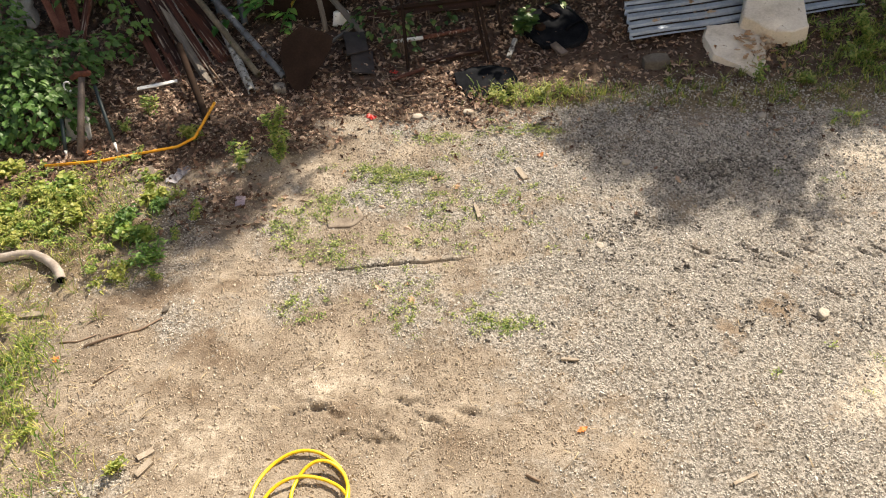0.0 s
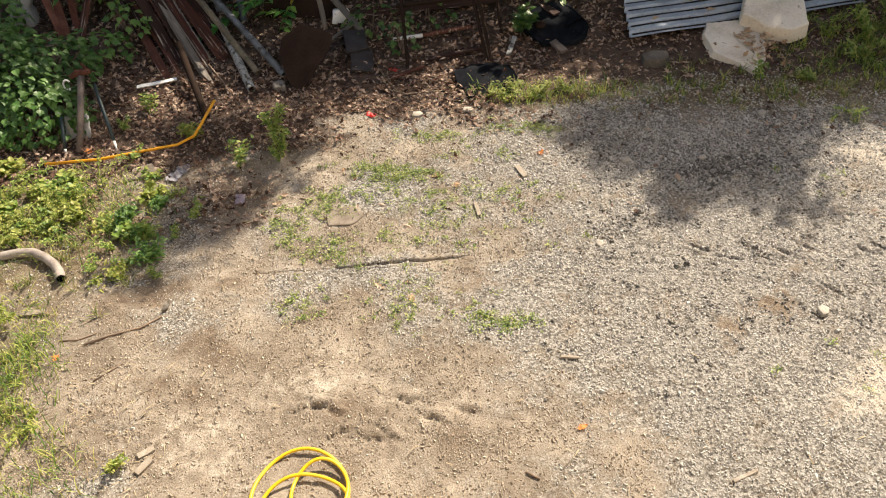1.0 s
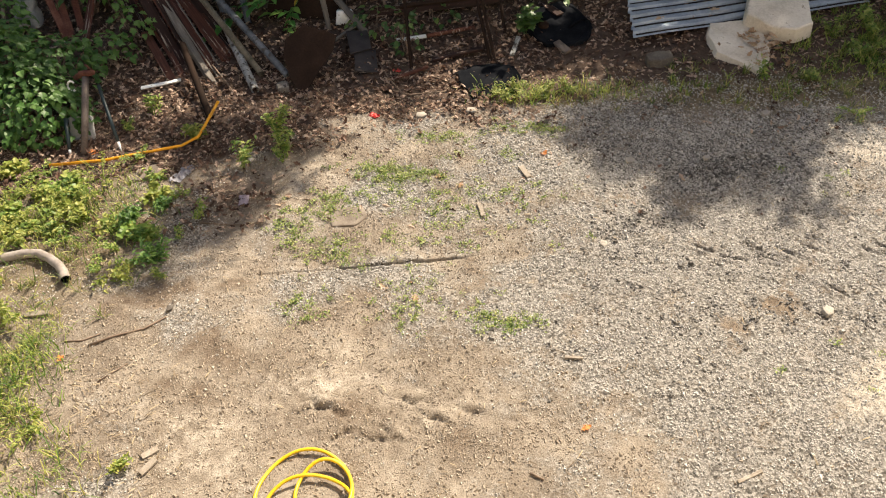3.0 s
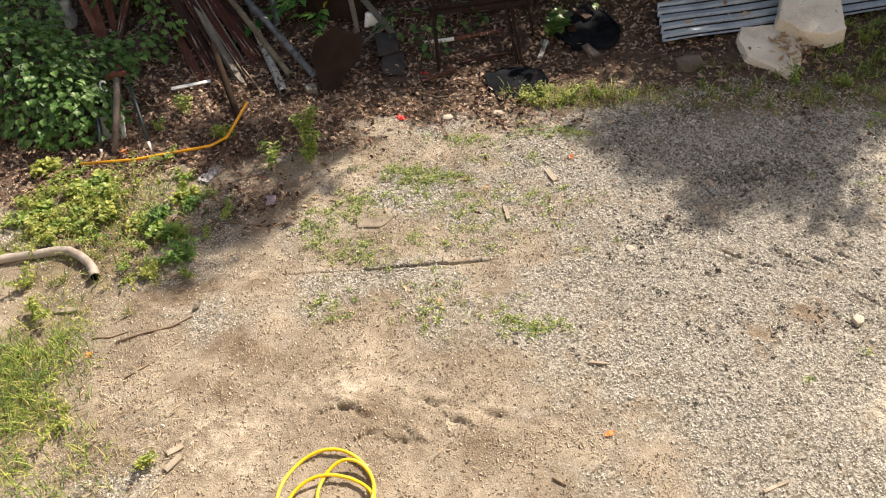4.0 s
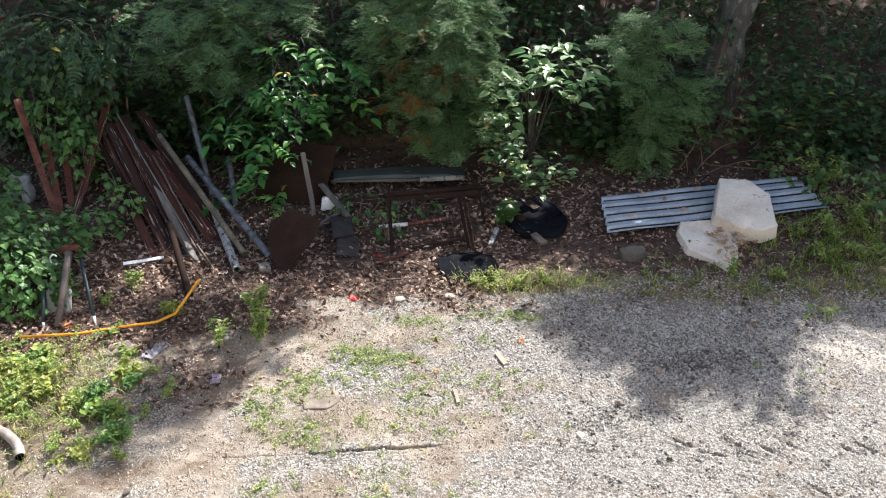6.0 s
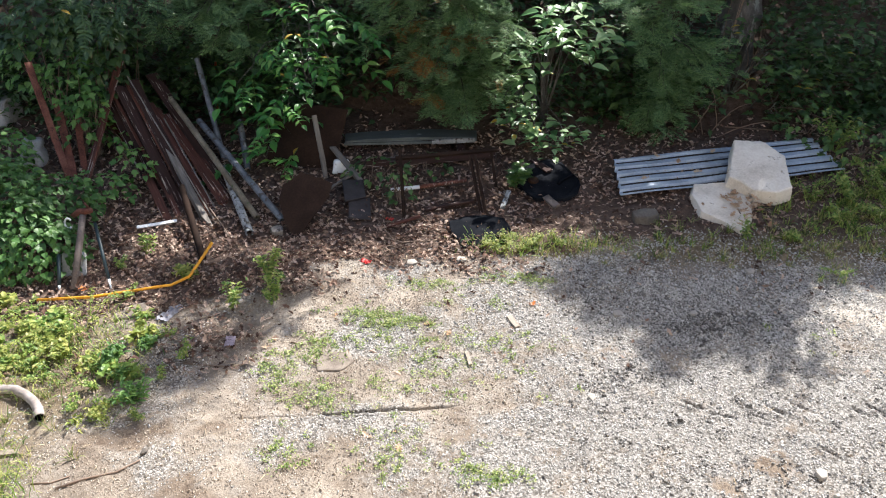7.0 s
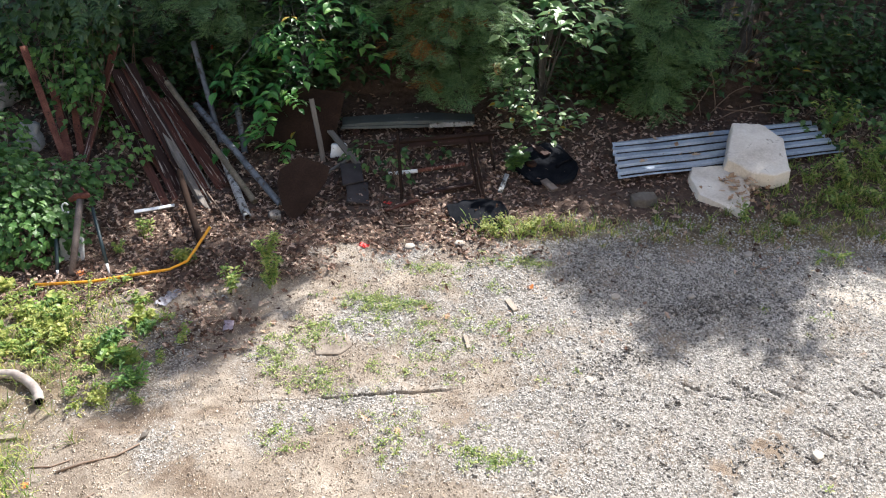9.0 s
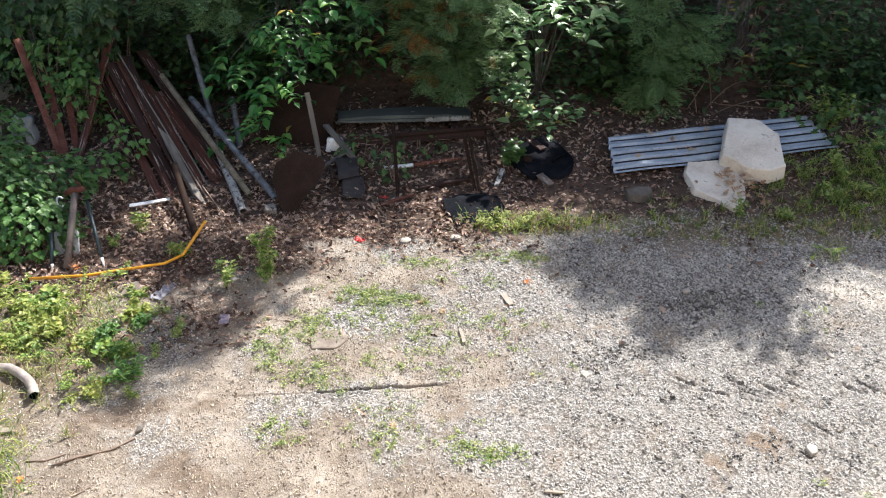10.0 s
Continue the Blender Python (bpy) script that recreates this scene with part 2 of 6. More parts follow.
def ground_material():
    """Bare ground: grey gravel bed, tan dirt, dark leaf mould and thin turf, mixed by the soil's own fields."""
    m = bpy.data.materials.new("yard_ground")
    m.use_nodes = True
    nt = m.node_tree
    bsdf = nt.nodes["Principled BSDF"]
    pos = nt.nodes.new("ShaderNodeNewGeometry").outputs["Position"]
    big, mid, fine = noise_node(nt, pos, 1.6, 8), noise_node(nt, pos, 14, 8, 0.7), noise_node(nt, pos, 90, 5, 0.75)
    pebbles = nt.nodes.new("ShaderNodeTexVoronoi")
    pebbles.inputs["Scale"].default_value = 75
    nt.links.new(pos, pebbles.inputs["Vector"])
    tone = math_node(nt, "ADD", math_node(nt, "MULTIPLY", mid, 0.55), math_node(nt, "MULTIPLY", fine, 0.45))
    dirt = ramp(nt, [(0.095, 0.074, 0.057), (0.19, 0.154, 0.121), (0.295, 0.251, 0.204), (0.415, 0.363, 0.304)], math_node(nt, "ADD", math_node(nt, "MULTIPLY", tone, 0.55), math_node(nt, "MULTIPLY", big, 0.45)))
    stone_sep = nt.nodes.new("ShaderNodeSeparateColor")
    nt.links.new(pebbles.outputs["Color"], stone_sep.inputs[0])
    grey = ramp(nt, [(0.075, 0.068, 0.06), (0.155, 0.142, 0.128), (0.245, 0.227, 0.207), (0.35, 0.329, 0.303)], math_node(nt, "ADD", math_node(nt, "MULTIPLY", stone_sep.outputs[0], 0.5), math_node(nt, "MULTIPLY", tone, 0.5)), 0.28, 0.72)
    mould = ramp(nt, [(0.045, 0.03, 0.023), (0.09, 0.06, 0.046), (0.16, 0.115, 0.09)], tone)
    turf = ramp(nt, [(0.07, 0.052, 0.034), (0.14, 0.108, 0.07), (0.23, 0.185, 0.125)], tone)
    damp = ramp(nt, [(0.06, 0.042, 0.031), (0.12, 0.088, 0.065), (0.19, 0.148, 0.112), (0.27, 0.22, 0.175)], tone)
    pale = ramp(nt, [(0.31, 0.265, 0.212), (0.41, 0.36, 0.30), (0.49, 0.44, 0.38)], tone)
    out = dirt
    for field, colour in (("gravel", grey), ("pale", pale), ("damp", damp), ("turf", turf), ("mould", mould)):
        at = nt.nodes.new("ShaderNodeAttribute")
        at.attribute_name = field
        k = nt.nodes.new("ShaderNodeMapRange")
        k.inputs["From Min"].default_value, k.inputs["From Max"].default_value = 0.3, 0.7
        nt.links.new(math_node(nt, "ADD", at.outputs["Fac"], math_node(nt, "MULTIPLY", math_node(nt, "SUBTRACT", tone, 0.5), 1.7)), k.inputs["Value"])
        mx = nt.nodes.new("ShaderNodeMix")
        mx.data_type = "RGBA"
        nt.links.new(k.outputs[0], mx.inputs["Factor"])
        nt.links.new(out, mx.inputs["A"])
        nt.links.new(colour, mx.inputs["B"])
        out = mx.outputs["Result"]
    nt.links.new(out, bsdf.inputs["Base Color"])
    bsdf.inputs["Roughness"].default_value = 0.95
    bsdf.inputs["Specular IOR Level"].default_value = 0.2
    b = nt.nodes.new("ShaderNodeBump")
    b.inputs["Strength"].default_value, b.inputs["Distance"].default_value = 0.8, 0.02
    nt.links.new(math_node(nt, "ADD", tone, math_node(nt, "MULTIPLY", pebbles.outputs["Distance"], 0.12)), b.inputs["Height"])
    nt.links.new(b.outputs[0], bsdf.inputs["Normal"])
    return m


# ---- mesh helpers ----
def raw(name, v, f, material, parent=None, label="", smooth=False):
    """One mesh object from vertex and triangle arrays."""
    v, f = np.asarray(v, np.float32), np.asarray(f, np.int32)
    me = bpy.data.meshes.new(name)
    me.vertices.add(len(v))
    me.vertices.foreach_set("co", v.ravel())
    me.loops.add(f.size)
    me.loops.foreach_set("vertex_index", f.ravel())
    me.polygons.add(len(f))
    me.polygons.foreach_set("loop_start", np.arange(len(f), dtype=np.int32) * f.shape[1])
    me.polygons.foreach_set("loop_total", np.full(len(f), f.shape[1], np.int32))
    me.polygons.foreach_set("use_smooth", np.full(len(f), smooth))
    me.update(calc_edges=True)
    me.materials.append(material)
    ob = new(name, me)
    ob.parent = parent
    return tagged(ob, label)


def part(name, bm, material, parent=None, label="", smooth=False):
    """Links a bmesh as one mesh object under a thing or a part."""
    me = bpy.data.meshes.new(name)
    for fc in bm.faces:
        fc.smooth = smooth
    bm.to_mesh(me)
    bm.free()
    me.materials.append(material)
    ob = new(name, me)
    ob.parent = parent
    return tagged(ob, label)


def spot(name, label, category, at=(0, 0, 0), group="", kind=""):
    """An empty at a thing's base."""
    ob = new(name)
    ob.empty_display_size = 0.1
    ob.location = at
    return tagged(ob, label, category, group, kind)


def spin(yaw, pitch, roll):
    """Turns as an array of matrices: roll about x, then pitch about y, then yaw about z."""
    cy, sy, cp, sp, cr, sr = np.cos(yaw), np.sin(yaw), np.cos(pitch), np.sin(pitch), np.cos(roll), np.sin(roll)
    z, o = np.zeros_like(cy), np.ones_like(cy)
    A = np.stack([np.stack([cy, -sy, z], -1), np.stack([sy, cy, z], -1), np.stack([z, z, o], -1)], -2)
    B = np.stack([np.stack([cp, z, -sp], -1), np.stack([z, o, z], -1), np.stack([sp, z, cp], -1)], -2)
    C = np.stack([np.stack([o, z, z], -1), np.stack([z, cr, -sr], -1), np.stack([z, sr, cr], -1)], -2)
    return A @ B @ C


def strew(template, R, T, S):
    """Vertices and triangles of many copies of a template, turned by R, scaled by S and moved to T."""
    tv, tf = template
    n = len(T)
    S = np.asarray(S)
    S = S[:, None, None] if S.ndim == 1 else S[:, None, :]
    v = np.einsum("nij,nkj->nki", R, tv[None] * S) + np.asarray(T)[:, None]
    f = tf[None] + (np.arange(n) * len(tv))[:, None, None]
    return v.reshape(-1, 3), f.reshape(-1, 3)


def merge(*bags):
    vs, fs, n = [], [], 0
    for v, f in bags:
        vs.append(v)
        fs.append(np.asarray(f) + n)
        n += len(v)
    return np.concatenate(vs), np.concatenate(fs)


def blade(stations, widths, fold=0.15, curl=0.0, wave=0.0):
    """A leaf along x with a midrib: one unit long."""
    v, f = [], []
    for s, w in zip(stations, widths):
        z = curl * (s - 0.5) ** 2 - curl * 0.25 + wave * math.sin(s * 9)
        v += [(s, -w, z + fold * w), (s, 0, z), (s, w, z + fold * w)]
    for i in range(len(stations) - 1):
        a, b = 3 * i, 3 * i + 3
        for k in (0, 1):
            f += [(a + k, b + k, b + k + 1), (a + k, b + k + 1, a + k + 1)]
    f = [t for t in f if len({tuple(v[q]) for q in t}) == 3]
    return np.array(v, float), np.array(f)


OAK = [blade((0, 0.18, 0.27, 0.36, 0.46, 0.56, 0.66, 0.76, 0.86, 1), (0.015, 0.03, 0.18, 0.09, 0.28, 0.11, 0.25, 0.09, 0.14, 0.0), fd, cu, wa)
       for fd, cu, wa in ((0.5, 0.9, 0.05), (-0.3, -0.7, 0.04), (0.2, 0.5, -0.06), (0.9, 0.3, 0.03))]
OAK_LOW = [blade((0, 0.25, 0.37, 0.55, 0.68, 1), (0.02, 0.2, 0.1, 0.29, 0.13, 0.0), fd, cu) for fd, cu in ((0.5, 0.9), (-0.4, -0.8), (0.8, 0.4))]
OVAL = blade((0, 0.12, 0.4, 0.72, 1), (0.0, 0.11, 0.21, 0.15, 0.0), 0.35, -0.35)
HEART = blade((0, 0.06, 0.25, 0.55, 0.8, 1), (0.05, 0.30, 0.42, 0.33, 0.15, 0.0), 0.25, -0.4)
MAPLE = blade((0, 0.08, 0.22, 0.3, 0.42, 0.55, 0.64, 0.74, 1), (0.02, 0.22, 0.42, 0.2, 0.5, 0.36, 0.16, 0.17, 0.0), 0.15, -0.3)
ROUGH_LEAF = (np.array([(0, 0, 0), (0.5, -0.3, 0.12), (1, 0, -0.1), (0.5, 0.3, 0.12)]), np.array([(0, 1, 2), (0, 2, 3)]))
OVAL_WIDE = blade((0, 0.1, 0.3, 0.55, 0.8, 1), (0.0, 0.15, 0.27, 0.24, 0.11, 0.0), 0.3, -0.3)
OVAL_LOW = blade((0, 0.4, 1), (0.0, 0.21, 0.0), 0.35, -0.35)
MAPLE_LOW = blade((0, 0.22, 0.32, 0.46, 0.62, 1), (0.04, 0.42, 0.2, 0.48, 0.17, 0.0), 0.15, -0.3)
HEART_LOW = blade((0, 0.2, 0.55, 1), (0.06, 0.40, 0.32, 0.0), 0.25, -0.4)
GRASS = blade((0, 0.35, 0.7, 1), (0.022, 0.02, 0.014, 0.0), 0.2, -0.9)


def frond(pairs, size, droop=0.25, angle=55, leaflet=OVAL):
    """A compound leaf along x: leaflets in pairs on a stalk, one at the tip."""
    R, T, S = [], [], []
    for i in range(pairs):
        s = 0.22 + 0.72 * i / pairs
        for side in (-1, 1):
            R.append((side * radians(angle + random.uniform(-10, 10)), -droop + random.uniform(-0.25, 0.15), random.uniform(-0.3, 0.3)))
            T.append((s, 0, -droop * s * s))
            S.append(size * random.uniform(0.8, 1.1) * (1 - 0.25 * abs(i / pairs - 0.4)))
    R.append((0.0, -droop * 1.5, 0.0))
    T.append((0.95, 0, -droop * 0.9))
    S.append(size * 1.05)
    R = np.array(R)
    v, f = strew(leaflet, spin(R[:, 0], R[:, 1], R[:, 2]), np.array(T), np.array(S))
    st = blade((0, 0.25, 0.5, 0.75, 0.97), (0.008, 0.007, 0.006, 0.005, 0.003), 0.5, 0)
    st[0][:, 2] -= droop * st[0][:, 0] ** 2
    return merge((v, f), st)


def needle_spray():
    """A flat feathery spray along x: side twigs set with short scale-like needles."""
    scale = (np.array([(0, 0, 0), (0.45, -0.16, 0.03), (1, 0, -0.05), (0.45, 0.16, 0.03)]), np.array([(0, 1, 2), (0, 2, 3)]))
    R, T, S = [], [], []
    for i in range(7):
        s = 0.12 + 0.84 * i / 7
        for side in (-1, 1):
            yaw, L = side * radians(random.uniform(26, 46)), 0.55 * (1.05 - 0.75 * s) * random.uniform(0.75, 1.15)
            lift = random.uniform(-0.2, 0.25)
            R.append((yaw, lift, 0.0))
            T.append((s, 0, -0.22 * s * s))
            S.append((L, 0.10, 0.2))
            for k in range(3):
                q = 0.3 + 0.24 * k
                for e in (-1, 1):
                    R.append((yaw + e * radians(random.uniform(28, 48)), lift, 0.0))
                    T.append((s + q * L * math.cos(yaw), q * L * math.sin(yaw), -0.22 * s * s + lift * q * L))
                    S.append((0.40 * L * (1.2 - q) + 0.04, 0.085, 0.12))
    R = np.array(R)
    v, f = strew(scale, spin(R[:, 0], R[:, 1], R[:, 2]), np.array(T), np.array(S))
    st = blade((0, 0.5, 1), (0.014, 0.011, 0.0), 0.3, 0)
    st[0][:, 2] -= 0.22 * st[0][:, 0] ** 2
    return merge((v, f), st)


def tube(path, radii, sides=8, close=True):
    """A round bar along a list of points."""
    P = [Vector(p) for p in path]
    if isinstance(radii, (int, float)):
        radii = [radii] * len(P)
    v, f = [], []
    up = Vector((0.13, 0.29, 0.95))
    for i, p in enumerate(P):
        d = (P[min(i + 1, len(P) - 1)] - P[max(i - 1, 0)]).normalized()
        a = d.cross(up if abs(d.dot(up)) < 0.98 else Vector((1, 0, 0))).normalized()
        b = d.cross(a)
        for k in range(sides):
            t = 2 * math.pi * k / sides
            v.append(p + (a * math.cos(t) + b * math.sin(t)) * radii[i])
    for i in range(len(P) - 1):
        for k in range(sides):
            a, b, c, d = i * sides + k, i * sides + (k + 1) % sides, (i + 1) * sides + (k + 1) % sides, (i + 1) * sides + k
            f += [(a, b, c), (a, c, d)]
    if close:
        for e, order in ((0, -1), ((len(P) - 1) * sides, 1)):
            v.append(P[0] if e == 0 else P[-1])
            for k in range(sides):
                t = (e + k, e + (k + 1) % sides, len(v) - 1)
                f.append(t[::order])
    return np.array([tuple(p) for p in v], float), np.array(f)


def wander(a, b, n, wob, sag=0.0):
    """A crooked line from a to b."""
    a, b = Vector(a), Vector(b)
    out = []
    for i in range(n + 1):
        s = i / n
        p = a.lerp(b, s)
        k = wob * (1 if 0 < i < n else 0)
        out.append(p + Vector((random.uniform(-k, k), random.uniform(-k, k), random.uniform(-k, k) - sag * 4 * s * (1 - s))))
    return out


def block(a, b, width, thick, bow=0.0, ends=0.0, turn=0.0, worn=0.003):
    """A plank from a to b, with worn edges, its flat side turned by turn degrees about its length."""
    a, b = Vector(a), Vector(b)
    L = (b - a).length
    bm = bmesh.new()
    n = max(2, int(L / 0.22))
    rings = []
    for i in range(n + 1):
        s = i / n
        o = bow * 4 * s * (1 - s)
        e = ends * (random.random() - 0.5) if i in (0, n) else 0
        rings.append([bm.verts.new((x * width / 2 + random.uniform(-worn, worn), y * thick / 2 + o + random.uniform(-worn, worn), s * L + e * x))
                      for x, y in ((-1, -1), (1, -1), (1, 1), (-1, 1))])
    for p, q in zip(rings, rings[1:]):
        for k in range(4):
            bm.faces.new((p[k], p[(k + 1) % 4], q[(k + 1) % 4], q[k]))
    bm.faces.new(rings[0][::-1])
    bm.faces.new(rings[-1])
    bmesh.ops.bevel(bm, geom=[e for e in bm.edges], offset=min(width, thick) * 0.12, segments=1, affect="EDGES")
    d = (b - a).normalized()
    m = Matrix.Translation(a) @ d.to_track_quat("Z", "Y").to_matrix().to_4x4() @ pose(0, 0, 0, 0, 0, turn)
    return bm, m


def plank(name, label, category, a, b, width, thick, material, group="", **kw):
    """A loose board: one mesh whose origin is its foot."""
    bm, m = block(a, b, width, thick, **kw)
    ob = part(name, bm, material)
    ob.matrix_world = m
    return tagged(ob, label, category, group)


def rod(name, label, category, a, b, radius, material, group="", sides=12, wob=0.0, n=1, hollow=True):
    """A loose pipe or bar from its foot a to its end b: open ends with a wall where it is hollow."""
    a, b = Vector(a), Vector(b)
    pts = [p - a for p in wander(a, b, n, wob)]
    bags = [tube(pts, radius, sides, close=not hollow)]
    if hollow:
        inner = tube(pts, radius * 0.82, sides, close=False)
        bags.append((inner[0], inner[1][:, ::-1]))
        for e in (0, len(pts) - 1):
            o, i = bags[0][0][e * sides:(e + 1) * sides], inner[0][e * sides:(e + 1) * sides]
            f = []
            for k in range(sides):
                j = (k + 1) % sides
                f += [(k, sides + j, j), (k, sides + k, sides + j)]
            f = np.array(f)
            bags.append((np.concatenate([o, i]), f if e == 0 else f[:, ::-1]))
    v, f = merge(*bags)
    ob = raw(name, v, f, material, smooth=True)
    ob.location = a
    return tagged(ob, label, category, group)


def boulder(name, label, outline, thick, material, at, tilt=(0, 0, 0), rough=0.012, category="stone", cuts=3):
    """A broken slab: an outline given thickness, with worn edges and an uneven face."""
    bm = bmesh.new()
    low = [bm.verts.new((x * 1.02, y * 1.02, 0)) for x, y in outline]
    top = [bm.verts.new((x * 0.97, y * 0.97, thick)) for x, y in outline]
    bm.faces.new(low[::-1])
    bm.faces.new(top)
    n = len(outline)
    for i in range(n):
        bm.faces.new((low[i], low[(i + 1) % n], top[(i + 1) % n], top[i]))
    bmesh.ops.bevel(bm, geom=list(bm.edges), offset=thick * 0.07, segments=1, affect="EDGES")
    bmesh.ops.triangulate(bm, faces=list(bm.faces))
    for _ in range(cuts):
        bmesh.ops.subdivide_edges(bm, edges=[e for e in bm.edges if e.calc_length() > (0.05 if cuts < 4 else 0.028)], cuts=1, use_grid_fill=True)
        bmesh.ops.triangulate(bm, faces=[fc for fc in bm.faces if len(fc.verts) > 3])
    seed = Vector((at[0] * 7, at[1] * 5, 3))
    for vt in bm.verts:
        d = noise.noise(vt.co * 5 + seed) + 0.5 * noise.noise(vt.co * 16 + seed) + 0.25 * noise.noise(vt.co * 45 + seed)
        vt.co += Vector((noise.noise(vt.co * 6 - seed), noise.noise(vt.co * 6 + seed * 2), 1.2 * d)) * rough
    ob = part(name, bm, material, smooth=cuts < 4)
    ob.matrix_world = pose(*at, *tilt)
    return tagged(ob, label, category)


# ---- ground ----
def hill(x, y):
    """The level yard, a low bank at its far edge and the wooded slope behind."""
    a, b = np.maximum(0, y - 7.2), np.maximum(0, y - 9.3)
    return 0.10 * np.minimum(a, 30) + 0.45 * 7 * (1 - np.exp(-b / 7))


def waves(x, y, scale, seed, octaves=4):
    """Smooth unevenness as a sum of turned sines, about -1 to 1."""
    g = np.random.default_rng(seed)
    out = np.zeros_like(x, float)
    amp = 1.0
    for o in range(octaves):
        for _ in range(4):
            th, ph = g.uniform(0, 6.28, 2)
            k = 2 ** o / scale * g.uniform(0.7, 1.3) * 6.28
            out += amp * 0.3 * np.sin(k * (x * np.cos(th) + y * np.sin(th)) + ph + 1.2 * np.sin(0.7 * k * (y * np.cos(th) - x * np.sin(th)) + ph * 2))
        amp *= 0.6
    return out


def bump_at(x, y, cx, cy, rx, ry, turn=0.0):
    c, s = math.cos(radians(turn)), math.sin(radians(turn))
    u, w = ((x - cx) * c + (y - cy) * s) / rx, (-(x - cx) * s + (y - cy) * c) / ry
    return np.exp(-(u * u + w * w))


LUGS = ((2.17, 4.31, -38), (2.35, 4.285, -48), (2.53, 4.325, -38), (1.95, 4.235, -16), (2.20, 4.235, -34), (2.93, 4.27, -40), (3.075, 4.28, -42), (2.575, 3.88, -45), (1.78, 4.33, -30))      # prints of a tyre's lugs


def groove(x, y):
    """Wheel rut, lug prints and scuffs cut into the ground, 0 to 1."""
    wob = 0.004 * np.sin(x * 23) + 0.003 * np.sin(x * 61 + 1)
    g = (1.6 + 0.4 * np.sin(x * 17 + 2)) * bump_at(x, y + wob, -0.42, 4.278, 0.34, 0.0085, 6) + 0.3 * bump_at(x, y + wob, -1.25, 4.205, 0.26, 0.0045, 4)
    for k, dy in enumerate((0.045, 0.09, 0.14)):
        g = g + (0.16 - 0.03 * k) * bump_at(x, y + wob * 1.5, -0.5 - 0.12 * k, 4.265 - dy, 0.36, 0.008, 5)
    for k, (cx, cy, turn) in enumerate(LUGS):
        g = g + (0.85 - 0.15 * (k % 3)) * bump_at(x, y + 0.006 * np.sin(x * 60 + k), cx, cy, 0.09, 0.014, turn)
    return g


def relief(x, y):
    """The height of the ground anywhere."""
    near = np.exp(-((np.maximum(0, np.abs(x) - 8)) ** 2 + (np.maximum(0, np.abs(y - 5) - 8)) ** 2) / 60)
    z = hill(x, y) + near * (0.013 * waves(x, y, 1.9, 3) + 0.0045 * waves(x, y, 0.3, 5) + 0.0036 * waves(x, y, 0.13, 6, 2))
    z = z - 0.05 * groove(x, y) + 0.008 * bump_at(x, y, -0.4, 4.32, 0.45, 0.035, 5)
    for cx, cy, turn in LUGS:
        z = z + 0.010 * bump_at(x, y, cx - 0.02, cy - 0.035, 0.1, 0.022, turn)
    for cx, cy, a in ((-0.87, 3.03, -20), (-0.78, 2.98, -25), (-0.5, 2.78, -15), (-0.15, 2.9, -25), (-0.93, 3.0, 15), (-0.42, 2.80, -40), (0.05, 2.95, -20), (-0.7, 2.82, 25), (-0.3, 3.05, -10)):                    # scuffs in the dirt
        rag = 1 + 0.6 * np.sin(x * 71 + cx * 50) * np.sin(y * 93 + cy * 40)
        z = z - 0.026 * rag * bump_at(x, y + 0.012 * np.sin(x * 47 + cx * 9), cx, cy, 0.10, 0.015, a) + 0.012 * bump_at(x, y, cx + 0.02, cy + 0.04, 0.09, 0.03, a)
    return z


